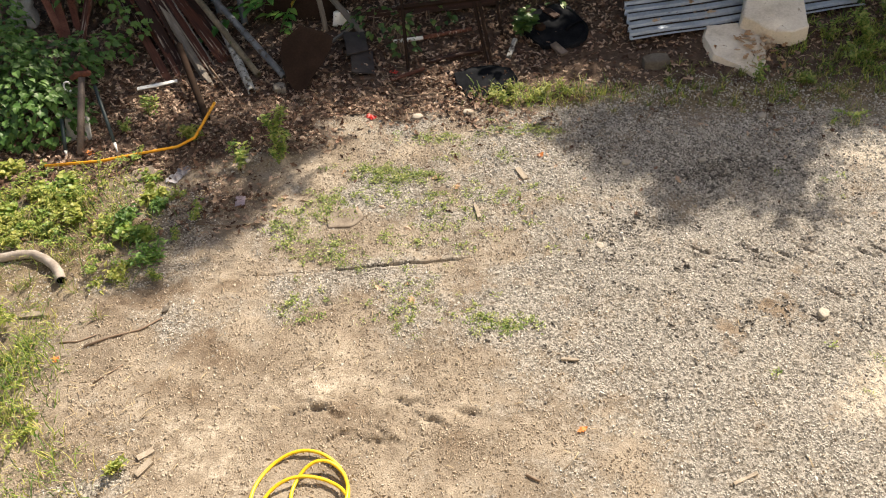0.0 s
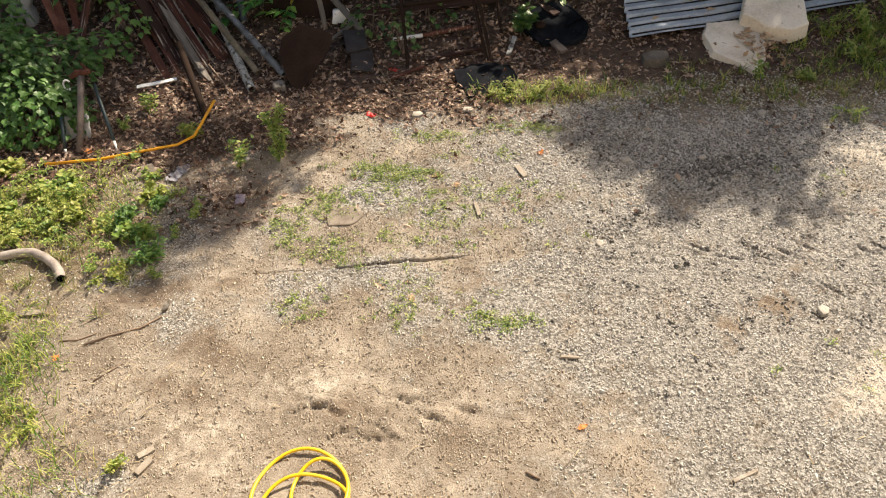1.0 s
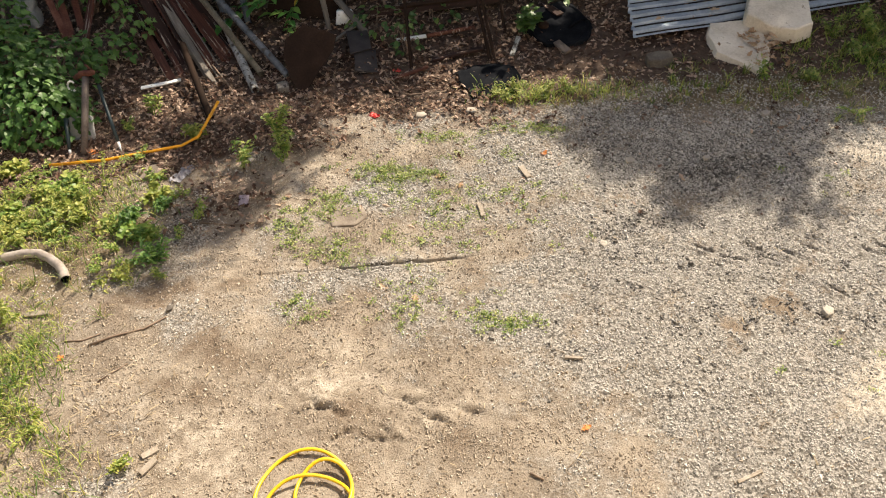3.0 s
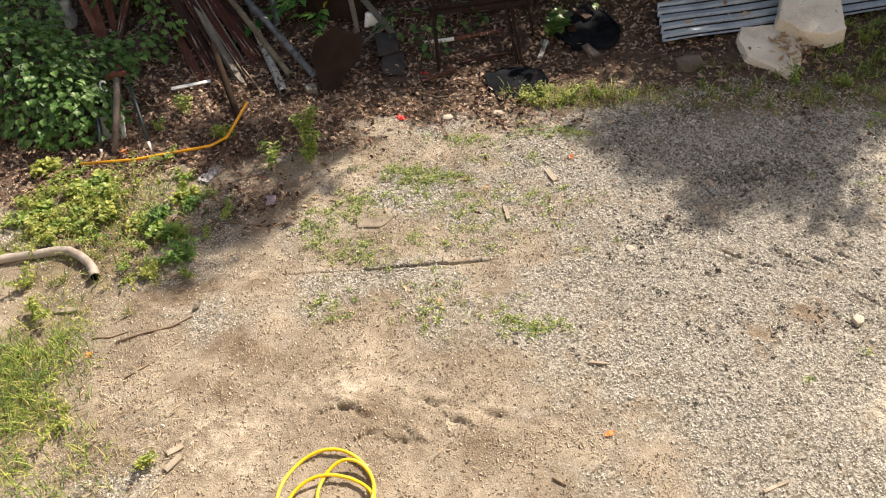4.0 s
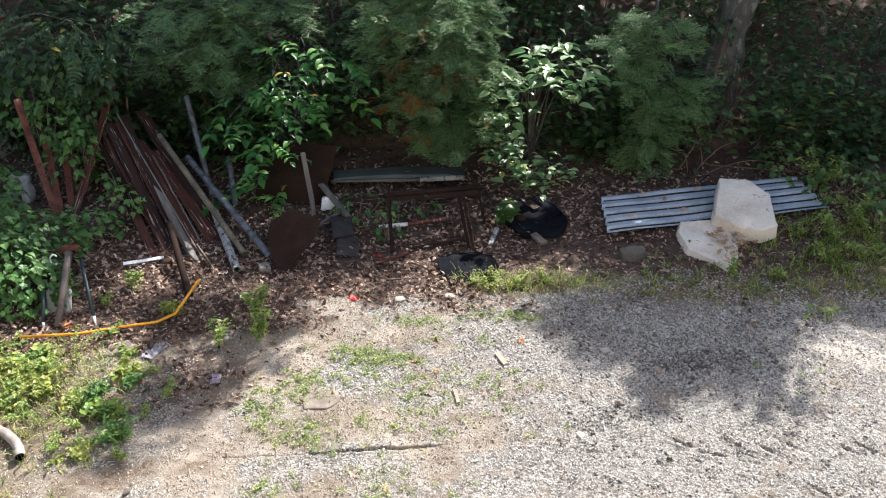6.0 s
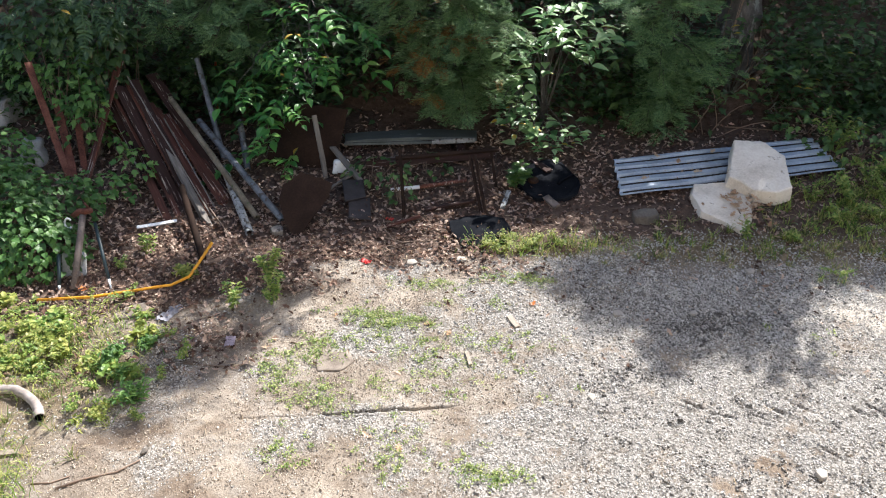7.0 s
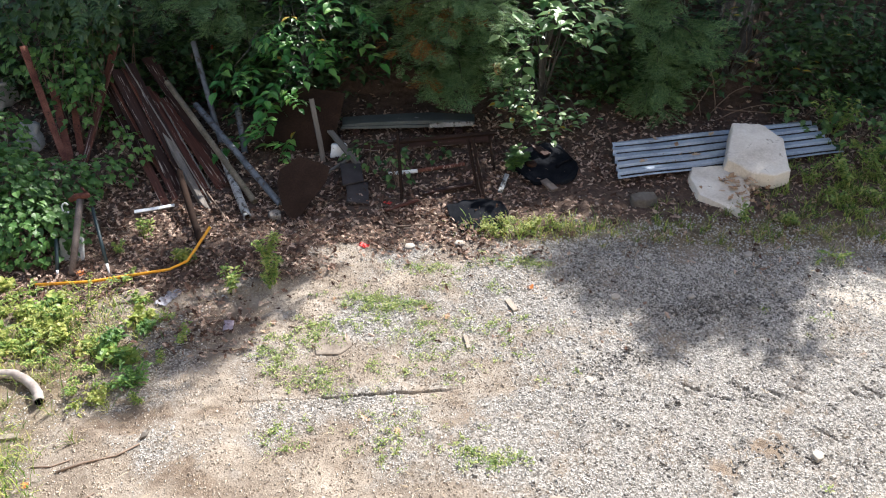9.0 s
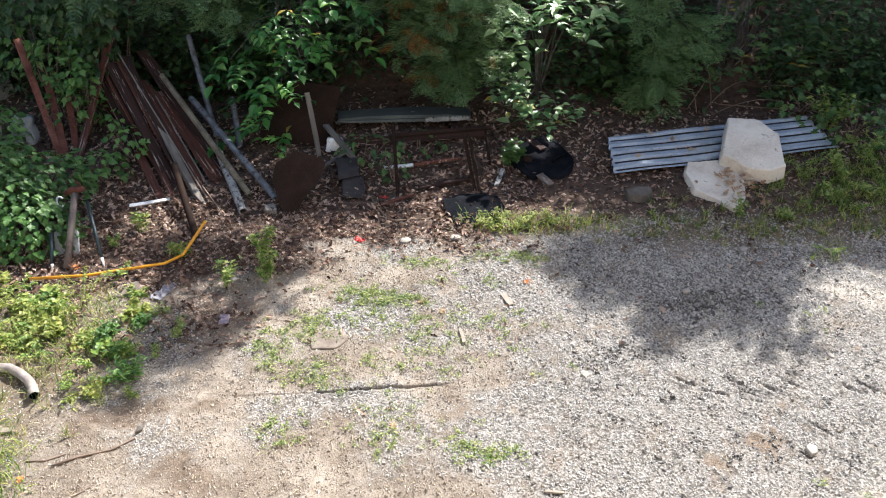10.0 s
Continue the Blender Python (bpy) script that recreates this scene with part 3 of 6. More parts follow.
def soil(x, y):
    """How much gravel, pale sand, turf and leaf mould lies at a place, 0 to 1 each."""
    n1, n2 = waves(x, y, 1.3, 21), waves(x, y, 0.5, 22)
    gravel = 0.57 + 0.22 * np.tanh((x - 0.5 + 0.25 * (y - 4)) / 0.9) + 0.22 * n1 + 0.16 * n2
    gravel -= 0.35 * bump_at(x, y, -0.5, 2.8, 1.5, 0.6, -8)          # bare dirt near the house
    gravel -= 0.4 * bump_at(x, y, -1.25, 5.3, 0.35, 0.8, -28)
    gravel -= 0.12 * bump_at(x, y, 0.3, 4.7, 0.4, 0.5, 0)
    gravel += 0.45 * bump_at(x, y, -0.62, 5.05, 0.3, 0.3, 0) + 0.35 * bump_at(x, y, 0.3, 3.8, 0.5, 0.3, 10) + 0.3 * bump_at(x, y, -1.0, 4.0, 0.6, 0.15, 10)
    gravel += 0.35 * bump_at(x, y, -2.2, 4.25, 0.6, 0.3, 0) + 0.3 * bump_at(x, y, -2.0, 5.0, 0.5, 0.4, 0)
    gravel += 0.25 * bump_at(x, y, 2.2, 3.8, 1.8, 1.6, 0)
    pale = 0.7 * bump_at(x, y, 2.65, 3.05, 0.5, 0.33, 20) + 0.46 * bump_at(x, y, -1.5, 2.72, 0.5, 0.36, -20) + 0.6 * bump_at(x, y, 3.6, 5.35, 0.6, 0.22, -20) + 0.45 * bump_at(x, y, -0.75, 3.2, 0.6, 0.2, -10)
    pale += 0.45 * bump_at(x, y, -1.25, 5.2, 0.25, 0.6, -28) + 0.14 * n2
    edge = 6.05 + 0.12 * (x + 0.7) + 0.18 * n1
    edge = np.where(x < -1.2, 5.75 + 0.1 * n1 - 0.25 * np.clip(-1.2 - x, 0, 2.5), edge)
    mould = np.clip(0.5 + (y - edge) * 1.8 + 0.2 * n2, 0, 1)
    mould = np.where(x > 0.9, mould - 0.75 * np.clip((x - 0.9) * 2, 0, 1) * np.clip((6.85 - y) * 2.2, 0, 1), mould)
    turf = 0.9 * bump_at(x, y, 2.8, 6.55, 1.9, 0.55, 0) + 1.2 * bump_at(x, y, 4.4, 7.1, 0.9, 0.7, 0) + bump_at(x, y, 0.8, 6.45, 0.42, 0.18, 0) + 0.9 * bump_at(x, y, -2.95, 4.7, 0.8, 0.8, 0) + 0.7 * bump_at(x, y, -3.0, 3.0, 0.5, 0.8, 0) + 0.15 * n2
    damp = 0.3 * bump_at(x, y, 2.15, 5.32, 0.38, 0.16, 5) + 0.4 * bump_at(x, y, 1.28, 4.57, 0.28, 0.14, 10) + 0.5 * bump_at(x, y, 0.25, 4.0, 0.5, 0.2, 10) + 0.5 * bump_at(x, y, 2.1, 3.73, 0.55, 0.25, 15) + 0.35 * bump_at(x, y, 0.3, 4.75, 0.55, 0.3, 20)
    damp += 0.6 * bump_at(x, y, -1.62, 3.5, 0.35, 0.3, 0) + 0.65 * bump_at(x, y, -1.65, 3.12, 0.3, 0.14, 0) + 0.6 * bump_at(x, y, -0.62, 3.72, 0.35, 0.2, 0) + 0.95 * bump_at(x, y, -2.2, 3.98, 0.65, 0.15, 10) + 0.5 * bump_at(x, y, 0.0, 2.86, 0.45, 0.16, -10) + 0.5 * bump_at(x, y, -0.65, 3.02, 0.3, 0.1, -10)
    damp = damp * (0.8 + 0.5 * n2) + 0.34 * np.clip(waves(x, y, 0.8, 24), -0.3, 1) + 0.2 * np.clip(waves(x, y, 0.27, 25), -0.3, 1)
    mould = np.maximum(mould, 0.62 * bump_at(x, y, -1.9, 5.1, 0.5, 0.6, 0) + 0.1 * n2)
    return gravel, pale, turf, mould, damp


def axis(lo, hi, step, far, fine=()):
    """Grid lines: even between lo and hi, then ever wider out to far."""
    mid = list(np.arange(lo, hi + step / 2, step)) if not len(fine) else sorted(set(np.arange(lo, hi + step / 2, step).round(4)) | set(np.asarray(fine).round(4)))
    grow, s = [], step
    while hi + sum(grow) < far:
        s *= 1.35
        grow.append(s)
    return np.array([lo - sum(grow[:i + 1]) for i in range(len(grow))][::-1] + mid + [hi + sum(grow[:i + 1]) for i in range(len(grow))])


gx, gy = axis(-5.2, 5.4, 0.04, 2500, np.concatenate([np.arange(-1.1, 0.1, 0.02), np.arange(1.68, 3.2, 0.015)])), axis(2.0, 9.6, 0.04, 2500, np.concatenate([np.arange(3.80, 4.20, 0.012), np.arange(4.20, 4.42, 0.005), np.arange(2.72, 3.12, 0.015)]))
X, Yg = np.meshgrid(gx, gy)
gv = np.stack([X, Yg, relief(X, Yg)], -1).reshape(-1, 3)
nx, ny = len(gx), len(gy)
ii = (np.arange(ny - 1)[:, None] * nx + np.arange(nx - 1)[None]).ravel()
ground = raw("ground", gv, np.stack([ii, ii + 1, ii + nx + 1, ii + nx], -1), ground_material(), smooth=True)
tagged(ground, "bare yard of tan dirt and grey gravel rising to a wooded bank", "ground", kind="structure")
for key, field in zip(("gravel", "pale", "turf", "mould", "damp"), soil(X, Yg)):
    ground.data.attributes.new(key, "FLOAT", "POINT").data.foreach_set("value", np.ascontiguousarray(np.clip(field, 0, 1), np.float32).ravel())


def on(x, y, dz=0.0):
    """A point on the ground."""
    return (x, y, float(relief(np.array(float(x)), np.array(float(y)))) + dz)


def scatter(n, x0, x1, y0, y1, weight):
    """n random places in a rectangle, thinned by weight(x, y)."""
    x, y = rng.uniform(x0, x1, n), rng.uniform(y0, y1, n)
    k = rng.random(n) < weight(x, y)
    x, y = x[k], y[k]
    return x, y, relief(x, y)


# ---- the house wall behind the eye, which sends the sun back at the wood ----
M_WALL = mat("cream_house_paint", [(0.42, 0.37, 0.30), (0.47, 0.42, 0.345), (0.51, 0.46, 0.38)], 0.7, 2, 0.2, 40)
bm = bmesh.new()
bmesh.ops.create_cube(bm, size=1.0, matrix=Matrix.Translation((0, -1.0, 3.2)) @ Matrix.Diagonal((18, 0.25, 6.8, 1)))
for i in range(34):                                              # clapboards
    bmesh.ops.create_cube(bm, size=1.0, matrix=Matrix.Translation((0, -0.868, 0.1 + i * 0.19)) @ Matrix.Diagonal((18, 0.02, 0.185, 1)) @ Matrix.Rotation(radians(0), 4, "X"))
tagged(part("wall_south", bm, M_WALL), "cream clapboard house wall", "wall", kind="structure")

# ---- gravel ----
STONES = []
for s in range(4):
    g = np.random.default_rng(40 + s)
    v = np.array([(1, -0.7, -0.4), (1, 0.7, -0.4), (-1, 0.7, -0.4), (-1, -0.7, -0.4), (0.5, 0, 0.66), (-0.5, 0, 0.62)], float) * g.uniform(0.8, 1.2, (6, 1)) + g.uniform(-0.28, 0.28, (6, 3))
    STONES.append((v, np.array([(0, 1, 4), (2, 3, 5), (1, 2, 5), (1, 5, 4), (3, 0, 4), (3, 4, 5)])))

PEBBLES = []
for s in range(6):                                               # crushed stone: a chipped block with a flat top
    g = np.random.default_rng(60 + s)
    a = np.arange(4) * 1.5708 + g.uniform(-0.4, 0.4, 4)
    ring = np.stack([np.cos(a) * g.uniform(0.95, 1.25), np.sin(a) * g.uniform(0.7, 0.95), a * 0], -1)
    v = np.concatenate([ring * g.uniform(0.85, 1.15, (4, 1)) + (0, 0, -0.35), ring * g.uniform(0.5, 0.85, (4, 1)) + np.stack([a * 0, a * 0, g.uniform(0.35, 0.75, 4)], -1)])
    PEBBLES.append((v, np.array([t for i in range(4) for t in ((i, (i + 1) % 4, 4 + (i + 1) % 4), (i, 4 + (i + 1) % 4, 4 + i))] + [(4, 5, 6), (4, 6, 7)])))


def gravel_weight(x, y):
    g, p, t, m, d = soil(x, y)
    return np.clip(1.9 * (g - 0.36), 0.012, 1) * np.clip(1.15 - 1.1 * m, 0.04, 1) * np.clip(1.1 - 0.7 * t, 0.15, 1) * np.clip(1 - 0.6 * p, 0.2, 1) * np.clip(1 - 1.15 * d, 0.12, 1) * np.clip(0.66 + 0.55 * waves(x, y, 0.4, 77), 0.22, 1) * np.clip(1 - 0.75 * groove(x, y), 0.0, 1)


bags = []
for k, tpl in enumerate(STONES):
    x, y, z = scatter(36000, -4.6, 5.0, 2.0, 7.2, gravel_weight)
    n = len(x)
    size = np.clip(rng.lognormal(math.log(0.0041), 0.45, n), 0.0022, 0.018)
    R = spin(rng.uniform(0, 6.28, n), rng.uniform(-0.35, 0.35, n), rng.uniform(-0.35, 0.35, n))
    bags.append(strew(tpl, R, np.stack([x, y, z + size * 0.3], -1), size))
v, f = merge(*bags)
bags = [(v, f)]
for tpl in PEBBLES:
    x, y, z = scatter(54000, -4.4, 4.8, 2.0, 6.9, lambda x, y: gravel_weight(x, y) * np.clip(0.75 + 0.5 * waves(x, y, 0.6, 73), 0.15, 1))
    n = len(x)
    size = np.clip(rng.lognormal(math.log(0.0055), 0.28, n), 0.003, 0.014)
    bags.append(strew(tpl, spin(rng.uniform(0, 6.28, n), rng.uniform(-0.3, 0.3, n), rng.uniform(-0.3, 0.3, n)), np.stack([x, y, z + size * 0.3], -1), size))
v, f = merge(*bags)
tagged(raw("gravel", v, f, M_STONE), "loose grey and tan crushed stone over the yard", "gravel", kind="stuff")

# coarser stones; their darker, wider tones paint shade contrast into the shaded patch
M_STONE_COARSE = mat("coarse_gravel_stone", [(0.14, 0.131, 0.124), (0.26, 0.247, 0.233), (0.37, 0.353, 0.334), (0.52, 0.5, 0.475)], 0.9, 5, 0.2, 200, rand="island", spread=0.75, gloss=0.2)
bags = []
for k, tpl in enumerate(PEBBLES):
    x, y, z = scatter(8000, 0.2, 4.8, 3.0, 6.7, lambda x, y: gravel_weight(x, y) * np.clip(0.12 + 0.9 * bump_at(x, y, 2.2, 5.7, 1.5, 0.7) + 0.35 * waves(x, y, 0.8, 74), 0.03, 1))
    n = len(x)
    size = np.clip(rng.lognormal(math.log(0.0085), 0.3, n), 0.005, 0.02)
    bags.append(strew(tpl, spin(rng.uniform(0, 6.28, n), rng.uniform(-0.35, 0.35, n), rng.uniform(-0.35, 0.35, n)), np.stack([x, y, z + size * 0.3], -1), size))
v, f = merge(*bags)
tagged(raw("coarse_gravel", v, f, M_STONE_COARSE), "coarser crushed stone, coloured darker to deepen the wood's shade", "gravel", kind="stuff")

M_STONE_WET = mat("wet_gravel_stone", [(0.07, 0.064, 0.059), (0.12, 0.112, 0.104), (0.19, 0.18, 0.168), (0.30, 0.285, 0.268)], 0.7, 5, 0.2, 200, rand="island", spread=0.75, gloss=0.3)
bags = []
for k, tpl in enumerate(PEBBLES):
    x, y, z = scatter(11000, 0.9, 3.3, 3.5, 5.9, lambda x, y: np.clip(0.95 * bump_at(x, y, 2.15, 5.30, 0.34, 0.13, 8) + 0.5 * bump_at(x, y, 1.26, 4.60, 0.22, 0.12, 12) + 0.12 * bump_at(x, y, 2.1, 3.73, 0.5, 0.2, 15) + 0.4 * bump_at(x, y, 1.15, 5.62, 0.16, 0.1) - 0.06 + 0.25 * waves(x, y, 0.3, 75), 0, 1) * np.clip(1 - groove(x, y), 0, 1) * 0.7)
    n = len(x)
    size = np.clip(rng.lognormal(math.log(0.008), 0.3, n), 0.005, 0.018)
    bags.append(strew(tpl, spin(rng.uniform(0, 6.28, n), rng.uniform(-0.35, 0.35, n), rng.uniform(-0.35, 0.35, n)), np.stack([x, y, z + size * 0.45], -1), size))
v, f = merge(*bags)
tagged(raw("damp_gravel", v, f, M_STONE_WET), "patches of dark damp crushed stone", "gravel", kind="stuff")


def clod_weight(x, y):
    g, p, t, m, d = soil(x, y)
    return np.clip(1.35 - 1.5 * g, 0.06, 1) * np.clip(1.1 - 0.8 * m, 0.1, 1) * np.clip(1.1 - 0.6 * t, 0.2, 1) * np.clip(1 - 1.1 * p, 0.1, 1) * np.clip(0.6 + 0.6 * waves(x, y, 0.5, 76), 0.15, 1) * np.clip(1 - 0.75 * groove(x, y), 0, 1)


bags = []
for k, tpl in enumerate(STONES):
    x, y, z = scatter(68000, -4.2, 4.4, 2.0, 6.6, clod_weight)
    n = len(x)
    size = np.clip(rng.lognormal(math.log(0.0042), 0.40, n), 0.002, 0.012)
    bags.append(strew(tpl, spin(rng.uniform(0, 6.28, n), rng.uniform(-0.4, 0.4, n), rng.uniform(-0.4, 0.4, n)), np.stack([x, y, z + size * 0.3], -1), size))
v, f = merge(*bags)
tagged(raw("dirt_crumbs", v, f, M_CLOD), "tan crumbs of dirt and dusty small stones on the bare ground", "dirt", kind="stuff")

# ---- dead leaves ----
def litter_weight(x, y):
    g, p, t, m, d = soil(x, y)
    return np.clip((9.1 - y) / 0.8, 0.06, 1) * np.where((x > 1.1) & (y < 7.3), 0.4, 1) * np.clip(1.4 * m - 0.2, 0.01, 1) * np.clip(1.0 - 0.5 * t, 0.3, 1) + 0.10 * np.clip(t, 0, 1) + 0.05 * bump_at(x, y, -0.2, 6.0, 1.2, 0.5) * np.clip(0.75 + 0.4 * waves(x, y, 0.8, 78), 0.2, 1)


bags = []
for k, tpl in enumerate(OAK[:1] + OAK_LOW * 2):
    x, y, z = scatter(6400, -5.4, 5.2, 4.6, 9.9, litter_weight)
    n = len(x)
    R = spin(rng.uniform(0, 6.28, n), rng.normal(0, 0.35, n), rng.normal(0, 0.45, n))
    bags.append(strew(tpl, R, np.stack([x, y, z + rng.uniform(0.004, 0.035, n)], -1), rng.uniform(0.055, 0.105, n) if k < 1 else rng.uniform(0.03, 0.075, n)))
v, f = merge(*bags)
tagged(raw("leaf_litter", v, f, M_LITTER), "deep brown oak leaf litter under the wood's edge", "dead leaves", kind="stuff")

# ---- grass ----
def grass_weight(x, y):
    g, p, t, m, d = soil(x, y)
    return np.clip(1.3 * t - 0.35, 0.0, 1) * np.clip(0.35 + 1.1 * waves(x, y, 0.4, 79), 0.02, 1)


def tufts(cx, cy, blades, reach):
    """Places of blades round the middles of tufts, with the way each blade leans."""
    n = len(cx) * blades
    lean = rng.uniform(0, 6.28, n)
    x, y = cx.repeat(blades) + np.cos(lean) * rng.uniform(0, reach, n), cy.repeat(blades) + np.sin(lean) * rng.uniform(0, reach, n)
    return x, y, relief(x, y), lean


tx_, ty_, _ = scatter(7600, -4.6, 6.0, 2.0, 8.2, grass_weight)
x, y, z, lean = tufts(tx_, ty_, 14, 0.035)
x2, y2, z2 = scatter(40000, -4.2, -2.0, 2.1, 5.6, lambda x, y: np.clip(1.3 * bump_at(x, y, -2.95, 3.25, 0.33, 0.5) + 0.45 * bump_at(x, y, -3.0, 4.9, 0.8, 0.6) + 0.5 * bump_at(x, y, -2.45, 2.55, 0.35, 0.3) - 0.12, 0, 1) * np.clip(0.6 + 0.6 * waves(x, y, 0.4, 80), 0.05, 1))
x3, y3, z3 = scatter(9000, -0.1, 1.9, 6.1, 6.9, lambda x, y: (bump_at(x, y, 0.75, 6.46, 0.36, 0.13) + 0.35 * bump_at(x, y, 1.4, 6.48, 0.3, 0.12)) * np.clip(0.65 + 0.9 * waves(x, y, 0.22, 83), 0.08, 1))
x4, y4, z4 = scatter(3400, 1.2, 5.6, 5.7, 8.6, lambda x, y: np.clip(1.2 * bump_at(x, y, 4.35, 7.25, 0.75, 0.65) + 0.45 * bump_at(x, y, 1.8, 6.5, 0.5, 0.18) + 0.35 * bump_at(x, y, 2.9, 6.45, 0.7, 0.22) + 0.7 * bump_at(x, y, 3.4, 6.98, 0.25, 0.25) + 0.6 * bump_at(x, y, 3.5, 5.92, 0.15, 0.08) - 0.08, 0, 1) * np.clip(0.4 + 1.1 * waves(x, y, 0.35, 81), 0.02, 1))
x4, y4, z4, _ = tufts(x4, y4, 13, 0.04)
x2, y2, z2, x3, y3, z3 = *(np.concatenate(q) for q in ((x2, x4), (y2, y4), (z2, z4))), x3, y3, z3
n = len(x2) + len(x3)
v, f = strew(GRASS, spin(rng.uniform(0, 6.28, n), rng.uniform(0.2, 1.2, n), rng.normal(0, 0.3, n)), np.concatenate([np.stack([x2, y2, z2], -1), np.stack([x3, y3, z3], -1)]), np.stack([rng.uniform(0.05, 0.16, n), rng.uniform(0.09, 0.18, n), rng.uniform(0.05, 0.15, n)], -1))
tagged(raw("green_grass", v, f, M_GRASS_GREEN), "bright green tufts of grass in the sun", "grass", kind="stuff")
n = len(x)
v, f = strew(GRASS, spin(lean + rng.normal(0, 0.4, n), rng.uniform(0.25, 1.3, n), rng.normal(0, 0.3, n)), np.stack([x, y, z - 0.004], -1), np.stack([rng.uniform(0.04, 0.13, n), rng.uniform(0.09, 0.17, n), rng.uniform(0.04, 0.13, n)], -1))
tagged(raw("grass", v, f, M_GRASS), "thin green and straw-coloured grass at the yard's edge", "grass", kind="stuff")

# ---- straw and crumbs of bark ----
x, y, z = scatter(60000, -4.2, 5.0, 2.1, 8.6, lambda x, y: 0.02 + 0.9 * bump_at(x, y, -2.3, 2.75, 0.5, 0.5) + 0.5 * bump_at(x, y, -2.8, 4.8, 0.8, 0.6) + 0.16 * bump_at(x, y, 2.6, 6.6, 2.0, 0.6) + 0.14 * bump_at(x, y, -0.8, 6.4, 2.6, 0.7) + 0.05 * bump_at(x, y, -1.2, 3.4, 1.2, 0.6) + 0.3 * bump_at(x, y, -1.95, 5.25, 0.45, 0.5))
n = len(x)
v, f = strew(GRASS, spin(rng.uniform(0, 6.28, n), rng.normal(0.04, 0.12, n), rng.normal(0, 0.3, n)), np.stack([x, y, z + rng.uniform(0.004, 0.016, n)], -1), np.stack([rng.uniform(0.02, 0.08, n), rng.uniform(0.06, 0.16, n), rng.uniform(0.01, 0.04, n)], -1))
tagged(raw("straw", v, f, M_STRAW), "dry straw and bark crumbs strewn on the ground", "straw", kind="stuff")

# ---- low weeds in the gravel ----
PATCHES = [(-1.23, 4.62, 0.14, 0.16, 90), (-1.05, 4.85, 0.2, 0.12, 90), (-0.85, 5.08, 0.2, 0.08, 60), (-0.62, 5.4, 0.2, 0.1, 130), (-0.35, 5.3, 0.2, 0.06, 120), (-0.9, 4.38, 0.2, 0.1, 70),
           (-1.1, 3.9, 0.12, 0.16, 50), (-0.3, 3.86, 0.28, 0.16, 90), (0.3, 3.66, 0.18, 0.07, 80), (-0.12, 5.85, 0.2, 0.08, 70), (0.55, 5.95, 0.22, 0.07, 70), (0.8, 5.9, 0.08, 0.05, 40),
           (-0.2, 5.0, 0.35, 0.2, 90), (0.2, 4.75, 0.5, 0.3, 90), (-0.6, 4.5, 0.4, 0.15, 60), (0.45, 5.05, 0.3, 0.12, 30), (0.3, 5.55, 0.3, 0.1, 30), (2.5, 3.2, 0.3, 0.2, 12), (2.9, 5.1, 0.3, 0.15, 14)]
bags = []
for cx, cy, rx, ry, k in PATCHES:
    q = max(6, k // 2)
    x, y, big = rng.normal(cx, rx * 0.75, q), rng.normal(cy, ry * 0.75, q), rng.uniform(0.6, 1.3, q)
    x, y, big = x.repeat(15), y.repeat(15), big.repeat(15)
    n = len(x)
    yaw = rng.uniform(0, 6.28, n)
    bags.append(strew(OVAL_LOW, spin(yaw, rng.uniform(-0.05, 0.75, n), rng.normal(0, 0.3, n)), np.stack([x + rng.normal(0, 0.02, n), y + rng.normal(0, 0.02, n), relief(x, y) + rng.uniform(0.0, 0.016, n)], -1), big * rng.uniform(0.012, 0.03, n)))
v, f = merge(*bags)
tagged(raw("low_weeds", v, f, M_WEED_LOW), "small creeping green weeds growing through the gravel", "weeds", kind="stuff")


def weed(at, height, spread, leaves, size, material=M_WEED, shape=OVAL, label="leafy green weed growing at the yard's edge", lean=0.0):
    """A leafy weed: a few stems and their leaves."""
    thing = spot("weed", label, "weed", on(*at))
    T, R, S = [], [], []
    for i in range(max(3, leaves // 18)):
        a = random.uniform(0, 6.28)
        tip = Vector((math.cos(a) * spread * random.uniform(0.3, 1), math.sin(a) * spread * random.uniform(0.3, 1) - lean, height * random.uniform(0.6, 1)))
        pts = [Vector((0, 0, -0.01)), tip * 0.5 + Vector((0, 0, height * 0.12)), tip]
        raw("stem", *tube(pts, [0.005, 0.0035, 0.0015], 4), M_WEED, thing)
        for k in range(40):
            s = random.uniform(0.2, 1.0)
            p = pts[0].lerp(pts[1], s * 2) if s < 0.5 else pts[1].lerp(pts[2], s * 2 - 1)
            T.append(tuple(p + Vector((random.gauss(0, 0.25 * size), random.gauss(0, 0.25 * size), random.gauss(0, 0.15 * size)))))
            R.append((random.uniform(0, 6.28), random.uniform(-0.5, 0.5), random.uniform(-0.4, 0.4)))
            S.append(0.56 * size * random.uniform(0.5, 1.25))
    R = np.array(R)
    raw("foliage", *strew(shape, spin(R[:, 0], R[:, 1], R[:, 2]), np.array(T), np.array(S)), material, thing)
    return thing


